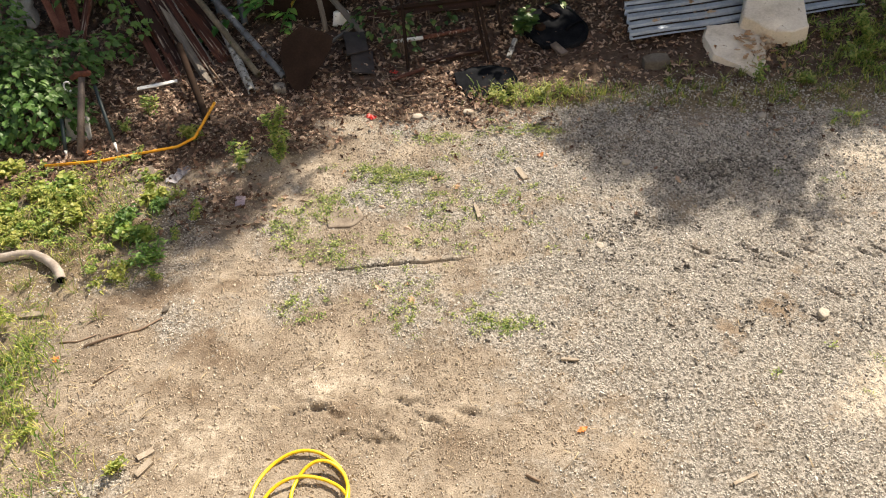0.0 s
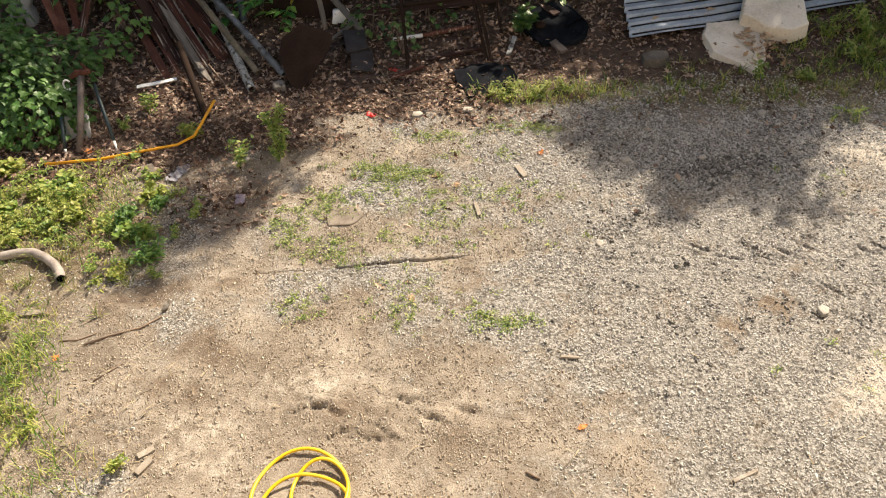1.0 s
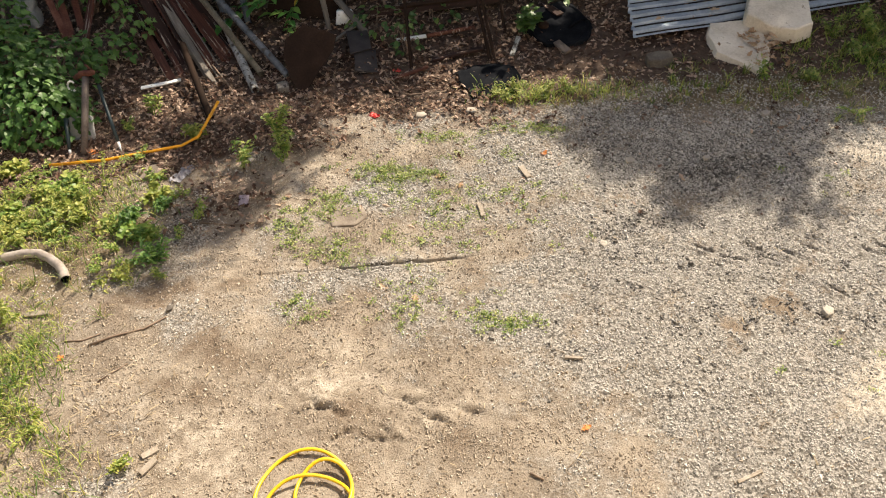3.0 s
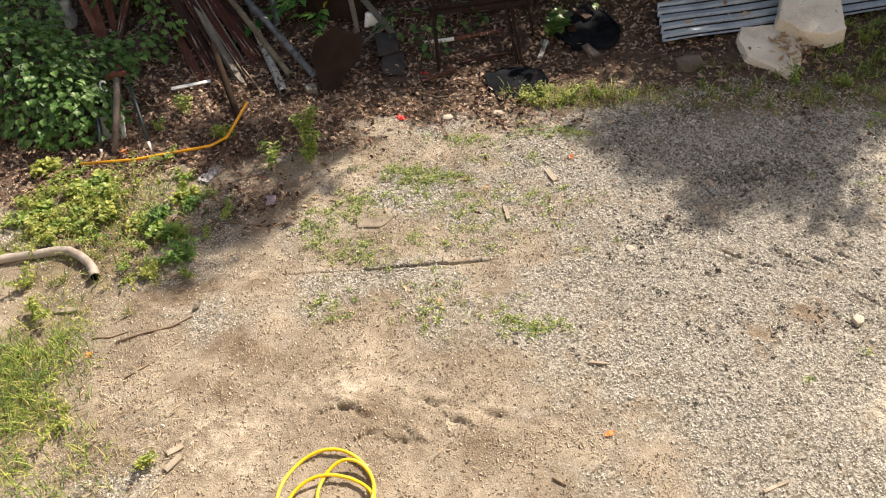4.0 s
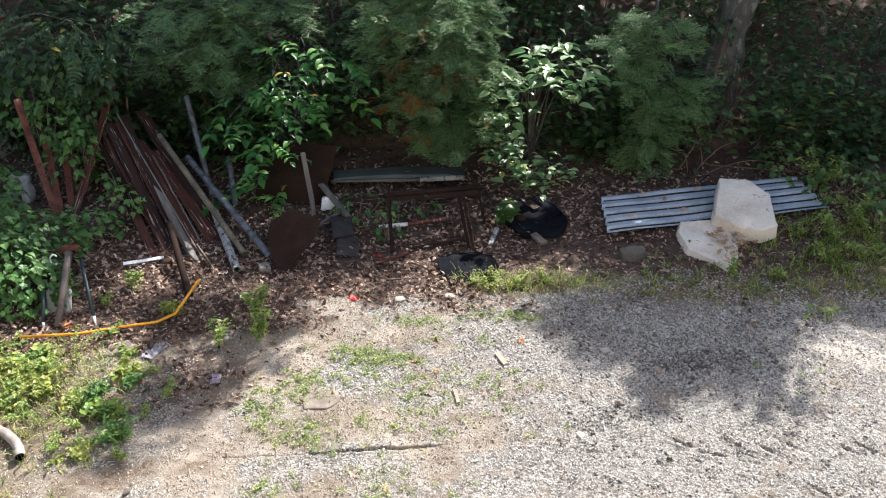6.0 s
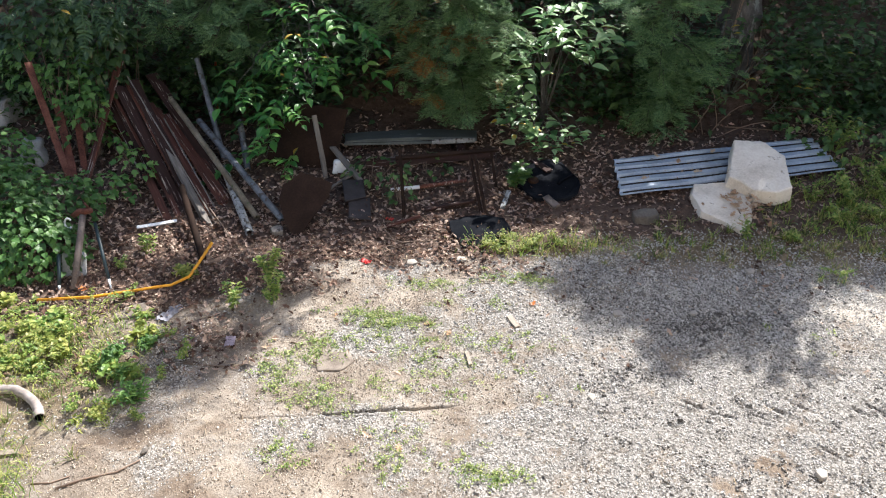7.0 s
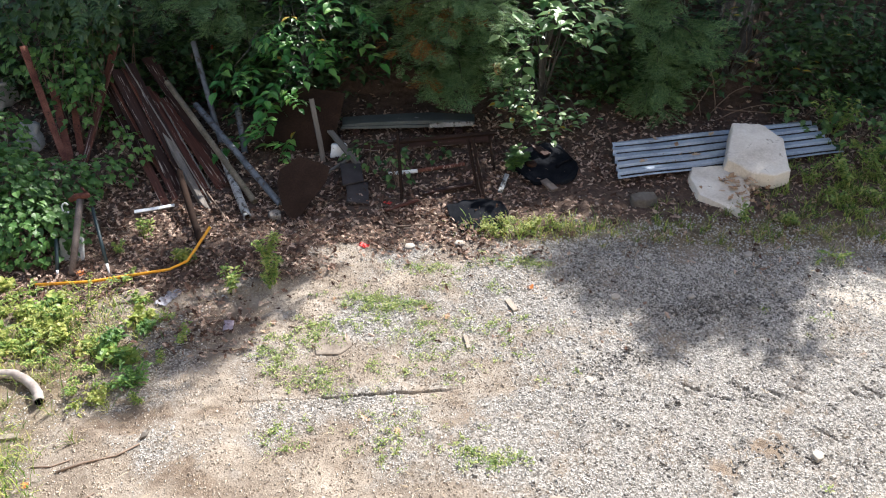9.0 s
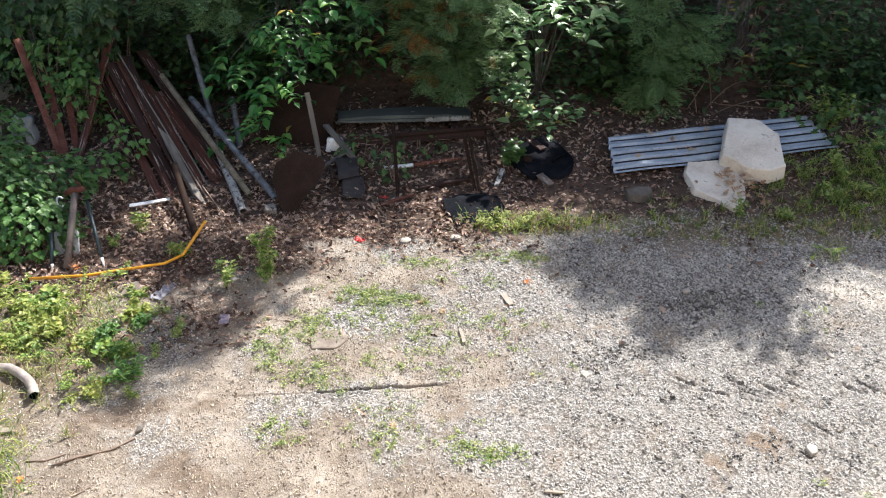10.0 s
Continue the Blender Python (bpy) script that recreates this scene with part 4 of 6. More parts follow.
M_WEED_DARK = mat("dark_weed_leaf", [(0.05, 0.13, 0.025), (0.09, 0.2, 0.04), (0.17, 0.29, 0.065)], 0.55, 5, 0.1, 60, rand="island", spread=0.6, glow_through=0.35)
M_WEED_YELLOW = mat("yellowing_weed_leaf", [(0.13, 0.19, 0.03), (0.25, 0.30, 0.055), (0.40, 0.40, 0.11)], 0.5, 5, 0.1, 60, rand="island", spread=0.6, glow_through=0.4)
for x, y, hgt, spr, n, sz in ((-1.77, 5.5, 0.26, 0.12, 72, 0.08), (-1.52, 5.82, 0.40, 0.12, 110, 0.085), (-1.42, 5.62, 0.3, 0.10, 80, 0.07), (-1.45, 5.55, 0.2, 0.1, 36, 0.06),
                              (-2.75, 6.35, 0.2, 0.18, 60, 0.08), (-2.7, 5.62, 0.12, 0.15, 36, 0.06), (-2.0, 4.85, 0.14, 0.1, 30, 0.06), (-2.9, 6.1, 0.15, 0.15, 40, 0.06)):
    weed((x, y), hgt, spr, n, sz)
for x, y, hgt, spr, n, sz in ((-2.5, 4.79, 0.18, 0.14, 80, 0.095), (-2.2, 4.36, 0.13, 0.18, 100, 0.09), (-2.3, 4.95, 0.08, 0.1, 36, 0.08), (-2.42, 4.62, 0.1, 0.1, 40, 0.08)):
    weed((x, y), hgt, spr, n, sz, M_WEED_DARK, OVAL, label="bushy dark green weed at the gravel's edge")
for x, y, hgt, spr, n, sz in ((-3.0, 5.0, 0.16, 0.3, 120, 0.06), (-3.3, 5.1, 0.17, 0.25, 96, 0.06), (-2.9, 5.35, 0.14, 0.25, 72, 0.055), (-3.4, 4.6, 0.16, 0.25, 84, 0.06), (-3.25, 4.12, 0.13, 0.2, 60, 0.07), (-3.1, 3.75, 0.15, 0.2, 60, 0.07),
                              (-2.6, 2.9, 0.1, 0.2, 48, 0.06), (-2.25, 5.93, 0.16, 0.1, 24, 0.11), (-2.0, 2.6, 0.1, 0.15, 36, 0.06)):
    weed((x, y), hgt, spr, n, sz, M_WEED_YELLOW, label="yellow-green leafy weed in the sun")
for x, y, hgt, spr, n, sz in ((-2.41, 4.33, 0.07, 0.15, 60, 0.06), (-2.60, 4.30, 0.07, 0.14, 50, 0.06), (-2.52, 4.5, 0.08, 0.15, 60, 0.06), (-2.14, 4.2, 0.06, 0.12, 40, 0.05), (-2.28, 4.62, 0.08, 0.13, 50, 0.06), (-2.1, 4.62, 0.06, 0.1, 36, 0.05), (-2.62, 4.78, 0.08, 0.15, 60, 0.06), (-2.2, 5.1, 0.06, 0.12, 36, 0.05)):
    weed((x, y), hgt, spr, n, sz, M_WEED, OVAL_LOW, label="low spreading green weed at the gravel's edge")
for _ in range(46):
    wx, wy = random.uniform(-3.7, -2.35), random.uniform(4.1, 5.62)
    if -3.45 < wx < -2.6 and wy < 4.62:                          # the drain pipe lies here
        continue
    weed((wx, wy), random.uniform(0.03, 0.10), random.uniform(0.10, 0.2), 40, random.choice((0.05, 0.07, 0.10, 0.125)), M_WEED_YELLOW if random.random() < 0.72 else M_WEED, random.choice((OVAL_LOW, HEART_LOW)), label="low leafy weed in the sunlit patch")
for x, y, hgt, spr, n, sz in ((4.15, 7.35, 0.3, 0.3, 120, 0.1), (4.5, 7.7, 0.4, 0.35, 120, 0.1), (3.9, 7.0, 0.2, 0.25, 84, 0.08), (2.88, 6.66, 0.14, 0.16, 48, 0.08), (3.5, 6.0, 0.12, 0.2, 48, 0.06), (3.35, 6.6, 0.14, 0.2, 48, 0.07), (4.35, 8.3, 0.5, 0.4, 140, 0.11), (4.7, 7.1, 0.35, 0.3, 100, 0.09), (4.3, 7.0, 0.25, 0.3, 100, 0.07), (3.75, 7.4, 0.2, 0.2, 70, 0.07), (4.55, 7.4, 0.3, 0.3, 100, 0.08), (4.0, 6.75, 0.15, 0.2, 60, 0.06), (5.0, 7.35, 0.35, 0.3, 100, 0.09)):
    weed((x, y), hgt, spr, n, sz, label="tall green weed beside the stones")
weed((0.76, 7.62), 0.3, 0.14, 36, 0.17, M_LEAF, MAPLE, label="maple seedling with lobed green leaves")
for x, y in ((0.35, 6.48), (0.6, 6.5), (0.85, 6.52), (1.05, 6.5), (0.5, 6.35)):
    weed((x, y), 0.13, 0.16, 60, 0.06, M_WEED_YELLOW, label="sunlit yellow-green weed at the litter's edge")

M_RED_ORANGE = mat("red_orange_paint", [(0.35, 0.05, 0.015), (0.5, 0.09, 0.02)], 0.6, 8, 0.1, 60)

# ---- scrap bars, boards and pipes leaning on the bank ----
plank("steel_bar", "reddish rusted flat steel bar leaning in the vines", "steel bar", on(-4.0, 7.75, -0.02), (-4.42, 8.35, 1.13), 0.075, 0.018, M_RUST, "rusted bars", turn=20, worn=0.001)
plank("steel_bar", "short reddish rusted steel bar leaning in the vines", "steel bar", on(-3.96, 7.78, -0.02), (-4.22, 8.35, 0.70), 0.085, 0.018, M_RUST, "rusted bars", turn=-15, worn=0.001)
plank("steel_bar", "rusted steel bar half hidden by vines", "steel bar", on(-3.87, 7.85, -0.02), (-4.02, 8.3, 0.52), 0.07, 0.018, M_RUST, "rusted bars", turn=10, worn=0.001)
plank("brown_board", "dark brown board leaning the other way among vines", "board", on(-3.82, 7.75, -0.02), (-3.55, 8.75, 1.13), 0.095, 0.03, M_BOARD_RED, "scrap boards", turn=-20)
def scrap(nm, lb, a, b_, w, th, m_, tn):
    """A board or lath of the scrap pile, from its foot on the ground to its raised end."""
    thin = "lath" in nm
    plank(nm, lb, "lath" if thin else "board", on(*a, 0.01 if thin else -0.02), b_, w, th, m_, "" if thin else "scrap boards", turn=tn, worn=0.001 if thin else 0.003)


scrap("black_board", "blackened board with flaking paint at the pile's edge", (-3.16, 7.8), (-3.67, 8.5, 0.64), 0.15, 0.03, M_BOARD_DARK, 5)
scrap("black_board", "dark brown board with flaked pale edges", (-2.68, 7.25), (-3.56, 8.5, 0.81), 0.12, 0.03, M_BOARD_DARK, 12)
scrap("black_board", "blackened board hidden under the others", (-2.95, 7.55), (-3.62, 8.5, 0.70), 0.12, 0.03, M_BOARD_DARK, -6)
scrap("brown_board", "long dark red-brown board in the scrap pile", (-2.49, 7.14), (-3.44, 8.6, 0.84), 0.11, 0.03, M_BOARD_DARK, 15)
scrap("brown_board", "wide red-brown board in the scrap pile", (-2.34, 7.14), (-3.31, 8.55, 0.59), 0.12, 0.028, M_BOARD_RED, 10)
scrap("brown_board", "red-brown board beside the mossy pipe", (-2.2, 7.27), (-3.09, 8.5, 0.48), 0.14, 0.028, M_BOARD_RED, 8)
scrap("black_board", "narrow blackened strip along a brown board", (-2.14, 7.32), (-3.03, 8.5, 0.44), 0.05, 0.03, M_BOARD_DARK, 20)
scrap("black_board", "black plank standing at the back of the pile", (-2.3, 7.62), (-3.34, 8.9, 0.80), 0.13, 0.03, M_BOARD_DARK, 0)
scrap("brown_board", "short brown board low in the litter", (-2.68, 6.88), (-3.15, 7.7, 0.14), 0.085, 0.022, M_BOARD_RED, 4)
scrap("brown_board", "narrow brown board low in the litter", (-2.6, 6.96), (-3.07, 7.8, 0.18), 0.06, 0.022, M_BOARD_RED, -6)
scrap("brown_board", "short brown board lying askew behind the pile", (-3.43, 8.24), (-3.80, 8.55, 0.42), 0.08, 0.022, M_BOARD_RED, 10)
scrap("pale_lath", "thin pale lath lying along the boards", (-2.25, 6.91), (-3.5, 8.58, 0.93), 0.012, 0.010, M_BOARD_GREY, 0)
scrap("pale_lath", "thin splintered pale lath on a brown board", (-2.29, 7.13), (-3.07, 8.3, 0.52), 0.012, 0.010, M_BOARD_GREY, 0)
scrap("brown_lath", "narrow red-brown lath between the boards", (-2.56, 7.2), (-3.5, 8.55, 0.83), 0.035, 0.02, M_BOARD_RED, 25)
scrap("brown_lath", "narrow dark brown lath between the boards", (-2.42, 7.18), (-3.37, 8.58, 0.73), 0.03, 0.02, M_BOARD_DARK, -10)
scrap("brown_lath", "narrow red-brown lath under the mossy pipe", (-2.27, 7.25), (-3.2, 8.52, 0.55), 0.04, 0.02, M_BOARD_RED, 30)
scrap("brown_lath", "thin brown lath at the pile's far edge", (-2.85, 7.4), (-3.66, 8.5, 0.74), 0.03, 0.018, M_BOARD_RED, 0)
scrap("pale_lath", "thin pale lath with broken ends in the pile", (-2.74, 7.3), (-3.6, 8.5, 0.84), 0.010, 0.009, M_BOARD_GREY, 0)
scrap("pale_lath", "pale splinter of wood in the scrap pile", (-3.50, 8.2), (-3.72, 8.4, 0.27), 0.014, 0.008, M_BOARD_GREY, 0)
plank("grey_post", "weathered grey wooden post leaning on the boards", "post", on(-2.29, 6.84, -0.02), (-2.87, 7.75, 0.34), 0.065, 0.055, M_BOARD_GREY, turn=10, ends=0.3)
rod("mossy_pipe", "long mossy brown pipe leaning on the scrap pile", "pipe", on(-1.85, 6.97, 0.03), (-3.03, 8.5, 0.67), 0.032, M_PIPE_MOSSY, "scrap pipes")
rod("grey_pipe", "blue-grey pipe leaning on the scrap pile", "pipe", on(-1.58, 6.89, 0.05), (-2.69, 8.3, 0.49), 0.034, M_PIPE_GREY, "scrap pipes")
rod("mottled_pipe", "white mottled pipe with flaking paint", "pipe", on(-1.86, 6.67, 0.03), (-2.35, 7.8, 0.16), 0.04, M_PIPE_MOTTLED, "scrap pipes")
rod("grey_pipe", "dark blue-grey pipe standing behind the boards", "pipe", on(-2.42, 8.1, 0.0), (-2.76, 8.8, 1.02), 0.03, M_PIPE_GREY, "scrap pipes")
rod("grey_pipe", "short blue-grey pipe beside the rusted sheet", "pipe", on(-2.13, 7.92, 0.0), (-2.27, 8.4, 0.45), 0.034, M_PIPE_GREY, "scrap pipes")
rod("orange_rod", "thin red-orange rod standing in the brush", "rod", on(-2.74, 9.2, -0.02), (-2.72, 9.35, 0.80), 0.014, M_RED_ORANGE, hollow=False)
rod("brown_pipe", "dark brown pipe lying on the leaves", "pipe", on(-2.2, 6.24, 0.02), (-2.62, 7.2, 0.25), 0.033, M_RUST_DARK, "scrap pipes")
rod("twig", "thin bare twig on the leaf litter", "twig", on(-1.93, 6.45, 0.01), on(-2.33, 7.05, 0.09), 0.008, M_TWIG, "fallen twigs", wob=0.015, n=4, hollow=False)

plank("pale_stake", "thin pale wooden stake among the vines", "stake", on(-4.62, 7.7, -0.02), (-4.68, 8.0, 0.32), 0.03, 0.02, M_SCRAP)
boulder("field_stone", "rough grey boulder under the vines at the slope", [(-0.3, -0.2), (0.15, -0.26), (0.32, 0.0), (0.2, 0.25), (-0.2, 0.24)], 0.34, M_ROCK_GREY, on(-5.35, 9.0, -0.05), (-12, 6, 20), 0.05)
for a, b_ in (((3.0, 8.75), (2.75, 8.45, 0.55)), ((3.1, 8.8), (3.4, 8.5, 0.62)), ((2.9, 8.8), (3.05, 8.5, 0.7)), ((3.2, 8.85), (2.95, 8.6, 0.75)), ((3.15, 8.7), (3.9, 8.55, 0.35)), ((4.6, 8.95), (3.7, 8.75, 0.45))):
    a3 = Vector(on(*a, -0.02))
    mid = a3.lerp(Vector(b_), 0.55) + Vector((0, 0, 0.18))
    arc = [(mid - a3) * (2 * q * (1 - q)) + (Vector(b_) - a3) * (q * q) + Vector((random.uniform(-0.008, 0.008), 0, random.uniform(-0.008, 0.008))) * (q > 0) for q in np.linspace(0, 1, 12)]
    cn = raw("bare_cane", *tube(arc, [0.007 - 0.0004 * i for i in range(12)], 6), M_TWIG, smooth=True)
    cn.location = a3
    tagged(cn, "bare brown cane arching out of the brush", "cane", "bare canes")

# the wooden lump at the pipes' feet
boulder("wood_block", "split pale wooden block at the foot of the pipes", [(-0.06, -0.05), (0.05, -0.06), (0.07, 0.02), (0.02, 0.06), (-0.05, 0.04)], 0.07, M_BOARD_GREY, on(-1.62, 6.72, 0), (8, 5, 30), 0.008, "wood block", 2)

# valve pipe at the vines, its white ring and stakes
vp = spot("valve_pipe", "brown iron pipe with a rusted valve head leaning by the vines", "pipe", on(-3.19, 5.75, 0.0))
vtop = Vector((-3.24, 6.35, 0.42)) - vp.location
raw("pipe", *tube([(0, 0, 0), vtop * 0.5, vtop], 0.03, 12), M_PIPE_BROWN, vp, smooth=True)
vb = raw("valve_body", *tube([vtop + Vector((-0.10, 0.0, -0.02)), vtop + Vector((-0.03, 0, 0.015)), vtop + Vector((0.05, 0, 0.03)), vtop + Vector((0.09, 0, 0.03))], [0.02, 0.032, 0.03, 0.02], 12), M_RUST, vp, smooth=True)
raw("valve_handle", *tube([vtop + Vector((0.03, -0.01, 0.03)), vtop + Vector((0.06, 0.0, 0.07)), vtop + Vector((0.02, 0.03, 0.09))], 0.012, 8), M_RUST, vb, smooth=True)
ring_pts = [(0.03 * math.cos(t), 0.0, 0.045 * math.sin(t)) for t in np.linspace(0.5, 5.4, 10)]
hook = raw("white_hook", *tube(ring_pts, 0.009, 8), M_WHITE, smooth=True)
hook.matrix_world = pose(-3.36, 6.28, 0.36, -20, 0, 20)
tagged(hook, "small white plastic hook on the vines", "hook")
for a, b, r in (((-2.88, 5.78), (-3.12, 6.28, 0.36), 0.016), ((-3.31, 5.74), (-3.36, 5.98, 0.22), 0.016)):
    st = spot("garden_stake", "dark green metal stake with a bare pale point", "stake", on(*a, 0.0))
    e = Vector(b) - st.location
    shaft = raw("shaft", *tube([e * 0.14, e * 0.55, e], r, 8), M_STAKE, st, smooth=True)
    raw("point", *tube([e * 0.0, e * 0.145], [0.006, r * 0.9], 8), M_WHITE, shaft, "bare pale metal point", smooth=True)

# orange marker pole, kinked
M1 = [on(-3.40, 5.53, 0.045), on(-2.96, 5.59, 0.045), on(-2.52, 5.72, 0.045), on(-2.35, 5.78, 0.05), (-2.21, 5.85, 0.08), (-2.16, 5.95, 0.13), (-2.05, 6.12, 0.26)]
mp_ = raw("marker_pole", *tube([Vector(p) - Vector(M1[0]) for p in M1], [0.013] * 7, 8), M_ORANGE, smooth=True)
mp_.location = M1[0]
tagged(mp_, "kinked orange-yellow plastic pole lying in the weeds", "pole")

# white bar
plank("white_strip", "flat white plastic strip on the leaf litter", "strip", on(-2.97, 6.77, 0.03), on(-2.60, 6.85, 0.06), 0.046, 0.012, M_WHITE, turn=5)

# rusted sheet, folded, and its upper half
def sheet_metal(name, label, outline, material, m, curve=0.0, thick=0.006, category="metal sheet"):
    """A bent sheet: a plane outline in x and z, bowed, with thickness."""
    bm = bmesh.new()
    fc = bm.faces.new([bm.verts.new((x, 0, z)) for x, z in outline])
    bmesh.ops.triangulate(bm, faces=[fc])
    for _ in range(3):
        bmesh.ops.subdivide_edges(bm, edges=list(bm.edges), cuts=1)
        bmesh.ops.triangulate(bm, faces=[q for q in bm.faces if len(q.verts) > 3])
    for vt in bm.verts:
        vt.co.y += curve * vt.co.z * vt.co.z + 0.012 * noise.noise(vt.co * 4)
    geo = bmesh.ops.extrude_face_region(bm, geom=list(bm.faces))
    for q in geo["geom"]:
        if isinstance(q, bmesh.types.BMVert):
            q.co.y += thick
    bmesh.ops.recalc_face_normals(bm, faces=list(bm.faces))
    ob = part(name, bm, material)
    ob.matrix_world = m
    return tagged(ob, label, category)


sheet_metal("rusted_sheet", "dark brown rusted steel sheet leaning in the litter", [(0.0, -0.03), (0.08, 0.03), (0.31, 0.40), (0.34, 0.54), (0.22, 0.60), (0.02, 0.66), (-0.15, 0.52), (-0.17, 0.36), (-0.10, 0.12)], M_RUST_DARK, pose(-1.44, 6.69, 0.0, -50, 0, 0), 0.06)
sheet_metal("rusted_sheet", "dark rusted steel panel standing behind a bent sheet", [(-0.42, 0.0), (0.3, -0.02), (0.42, 0.45), (0.46, 0.66), (0.0, 0.72), (-0.4, 0.5)], M_RUST_DARK, pose(-1.52, 7.99, 0.05, -30, 0, 0), 0.05)
plank("grey_plank", "grey-brown wooden slat leaning by the rusted panel", "slat", on(-1.27, 7.80, 0.0), (-1.39, 8.1, 0.64), 0.052, 0.02, M_BOARD_GREY, "loose slats", turn=0)
plank("grey_plank", "flat grey wooden slat lying on the bank", "slat", on(-0.88, 7.62, 0.05), (-1.22, 8.1, 0.27), 0.075, 0.02, M_BOARD_GREY, "loose slats", turn=10)
plank("grey_plank", "narrow grey wooden stick on the litter", "slat", on(-1.21, 7.49, 0.05), on(-0.98, 7.67, 0.10), 0.035, 0.02, M_BOARD_GREY, "loose slats")

# white jug
def lathe(profile, sides=16):
    v, f = [], []
    for r, z in profile:
        for k in range(sides):
            t = 6.28318 * k / sides
            v.append((r * math.cos(t), r * math.sin(t), z))
    for i in range(len(profile) - 1):
        for k in range(sides):
            a, b = i * sides + k, i * sides + (k + 1) % sides
            f += [(a, b, b + sides), (a, b + sides, a + sides)]
    return np.array(v, float), np.array(f)


boulder("plastic_container", "crumpled dirty white plastic container in the scrap", [(-0.09, -0.05), (-0.03, -0.07), (0.08, -0.055), (0.10, 0.03), (0.05, 0.07), (-0.07, 0.06)], 0.15, M_WHITE, on(-1.13, 7.9, -0.01), (-18, 6, 12), 0.012, "container")

# shingles
for x, y, z, a in ((-0.93, 7.42, 0.08, 100), (-0.85, 7.12, 0.04, 96)):
    bm, m = block((-0.19, 0, 0), (0.19, 0, 0), 0.22, 0.016, turn=0, worn=0.004, ends=0.1)
    ob = part("shingle", bm, M_SLATE)
    ob.matrix_world = pose(*on(x, y, z), 8, -4, a) @ m
    tagged(ob, "dark grey roofing shingle on the leaves", "shingle", "shingles")

# long painted panel under the brush
pan = spot("door_panel", "weathered grey-green painted panel lying under the brush", "panel", on(-1.12, 8.42, 0.0))
bm, m = block((0, 0, 0.10), (1.48, 0.03, 0.13), 0.26, 0.04, bow=0.03, worn=0.006, ends=0.05)
ob = part("board", bm, M_PAINT_GREEN, pan)
ob.matrix_basis = m @ pose(0, 0, 0, 0, 0, -4)
bm, m = block((0.0, -0.145, 0.105), (1.46, -0.115, 0.135), 0.025, 0.03, worn=0.004)
ob = part("edge_strip", bm, M_PAINT_GREEN, pan)
ob.matrix_basis = m
bm, m = block((0.62, -0.02, 0.155), (0.86, -0.01, 0.162), 0.022, 0.02, worn=0.001)
part("handle", bm, M_PIPE_MOTTLED, pan, "pale metal pull handle").matrix_basis = m
bm, m = block((0.98, -0.16, 0.14), (1.46, -0.135, 0.152), 0.02, 0.05, worn=0.004)
part("bare_edge", bm, M_PIPE_MOTTLED, pan, "edge with flaked pale paint").matrix_basis = m
for sx in (0.15, 1.3):
    bm, m = block((sx, -0.12, 0.03), (sx, 0.16, 0.05), 0.09, 0.09)
    part("batten", bm, M_BOARD_DARK, pan).matrix_basis = m
plank("pale_lath", "pale splintered lath under the painted panel", "lath", on(-0.55, 8.1, 0.05), on(0.0, 8.16, 0.07), 0.03, 0.015, M_BOARD_GREY, turn=5)

# rusty frame: posts, beam, pipe
fr = spot("iron_frame", "rusted iron frame of thin posts and a rail", "frame", on(-0.4, 7.02, 0.0))
base = Vector(fr.location)
for a, b, r in (((-0.4, 7.02, 0), (-0.45, 7.45, 0.56), 0.019), ((0.37, 7.12, 0), (0.26, 7.65, 0.38), 0.02), ((0.54, 7.6, 0.04), (0.5, 8.0, 0.30), 0.018)):
    raw("post", *tube([Vector(a) - base, Vector(b) - base], r, 4), M_RUST_DARK, fr)
raw("rail", *tube([Vector((-0.5, 7.5, 0.42)) - base, Vector((0.58, 7.98, 0.30)) - base], 0.026, 4), M_RUST_DARK, fr)
raw("post", *tube([Vector((0.42, 7.05, 0)) - base, Vector((0.31, 7.62, 0.40)) - base], 0.02, 4), M_RUST_DARK, fr)
plank("brown_lath", "narrow brown lath on the leaf litter", "lath", on(-0.56, 6.80, 0.03), on(-0.24, 6.98, 0.05), 0.035, 0.02, M_BOARD_RED)
plank("black_board", "short blackened board under the iron frame", "board", on(-0.2, 7.14, 0.03), on(0.30, 7.28, 0.05), 0.06, 0.025, M_BOARD_DARK, "scrap boards")
plank("black_board", "long blackened board lying behind the iron frame", "board", on(-0.85, 7.95, 0.06), on(0.55, 8.1, 0.10), 0.10, 0.03, M_BOARD_DARK, "scrap boards", turn=70)
pp = spot("rusty_pipe", "rusted pipe with a bright sleeve at one end", "pipe", on(-0.56, 7.5, 0.03))
base = Vector(pp.location)
raw("pipe", *tube([Vector((0.3, 0.03, 0.02)), Vector((0.79, 0.13, 0.05))], 0.022, 10), M_BOARD_RED, pp, smooth=True)
raw("sleeve", *tube([Vector((0, 0, 0)), Vector((0.31, 0.032, 0.02))], 0.02, 10), M_WHITE, pp, "pale bare metal sleeve", smooth=True)

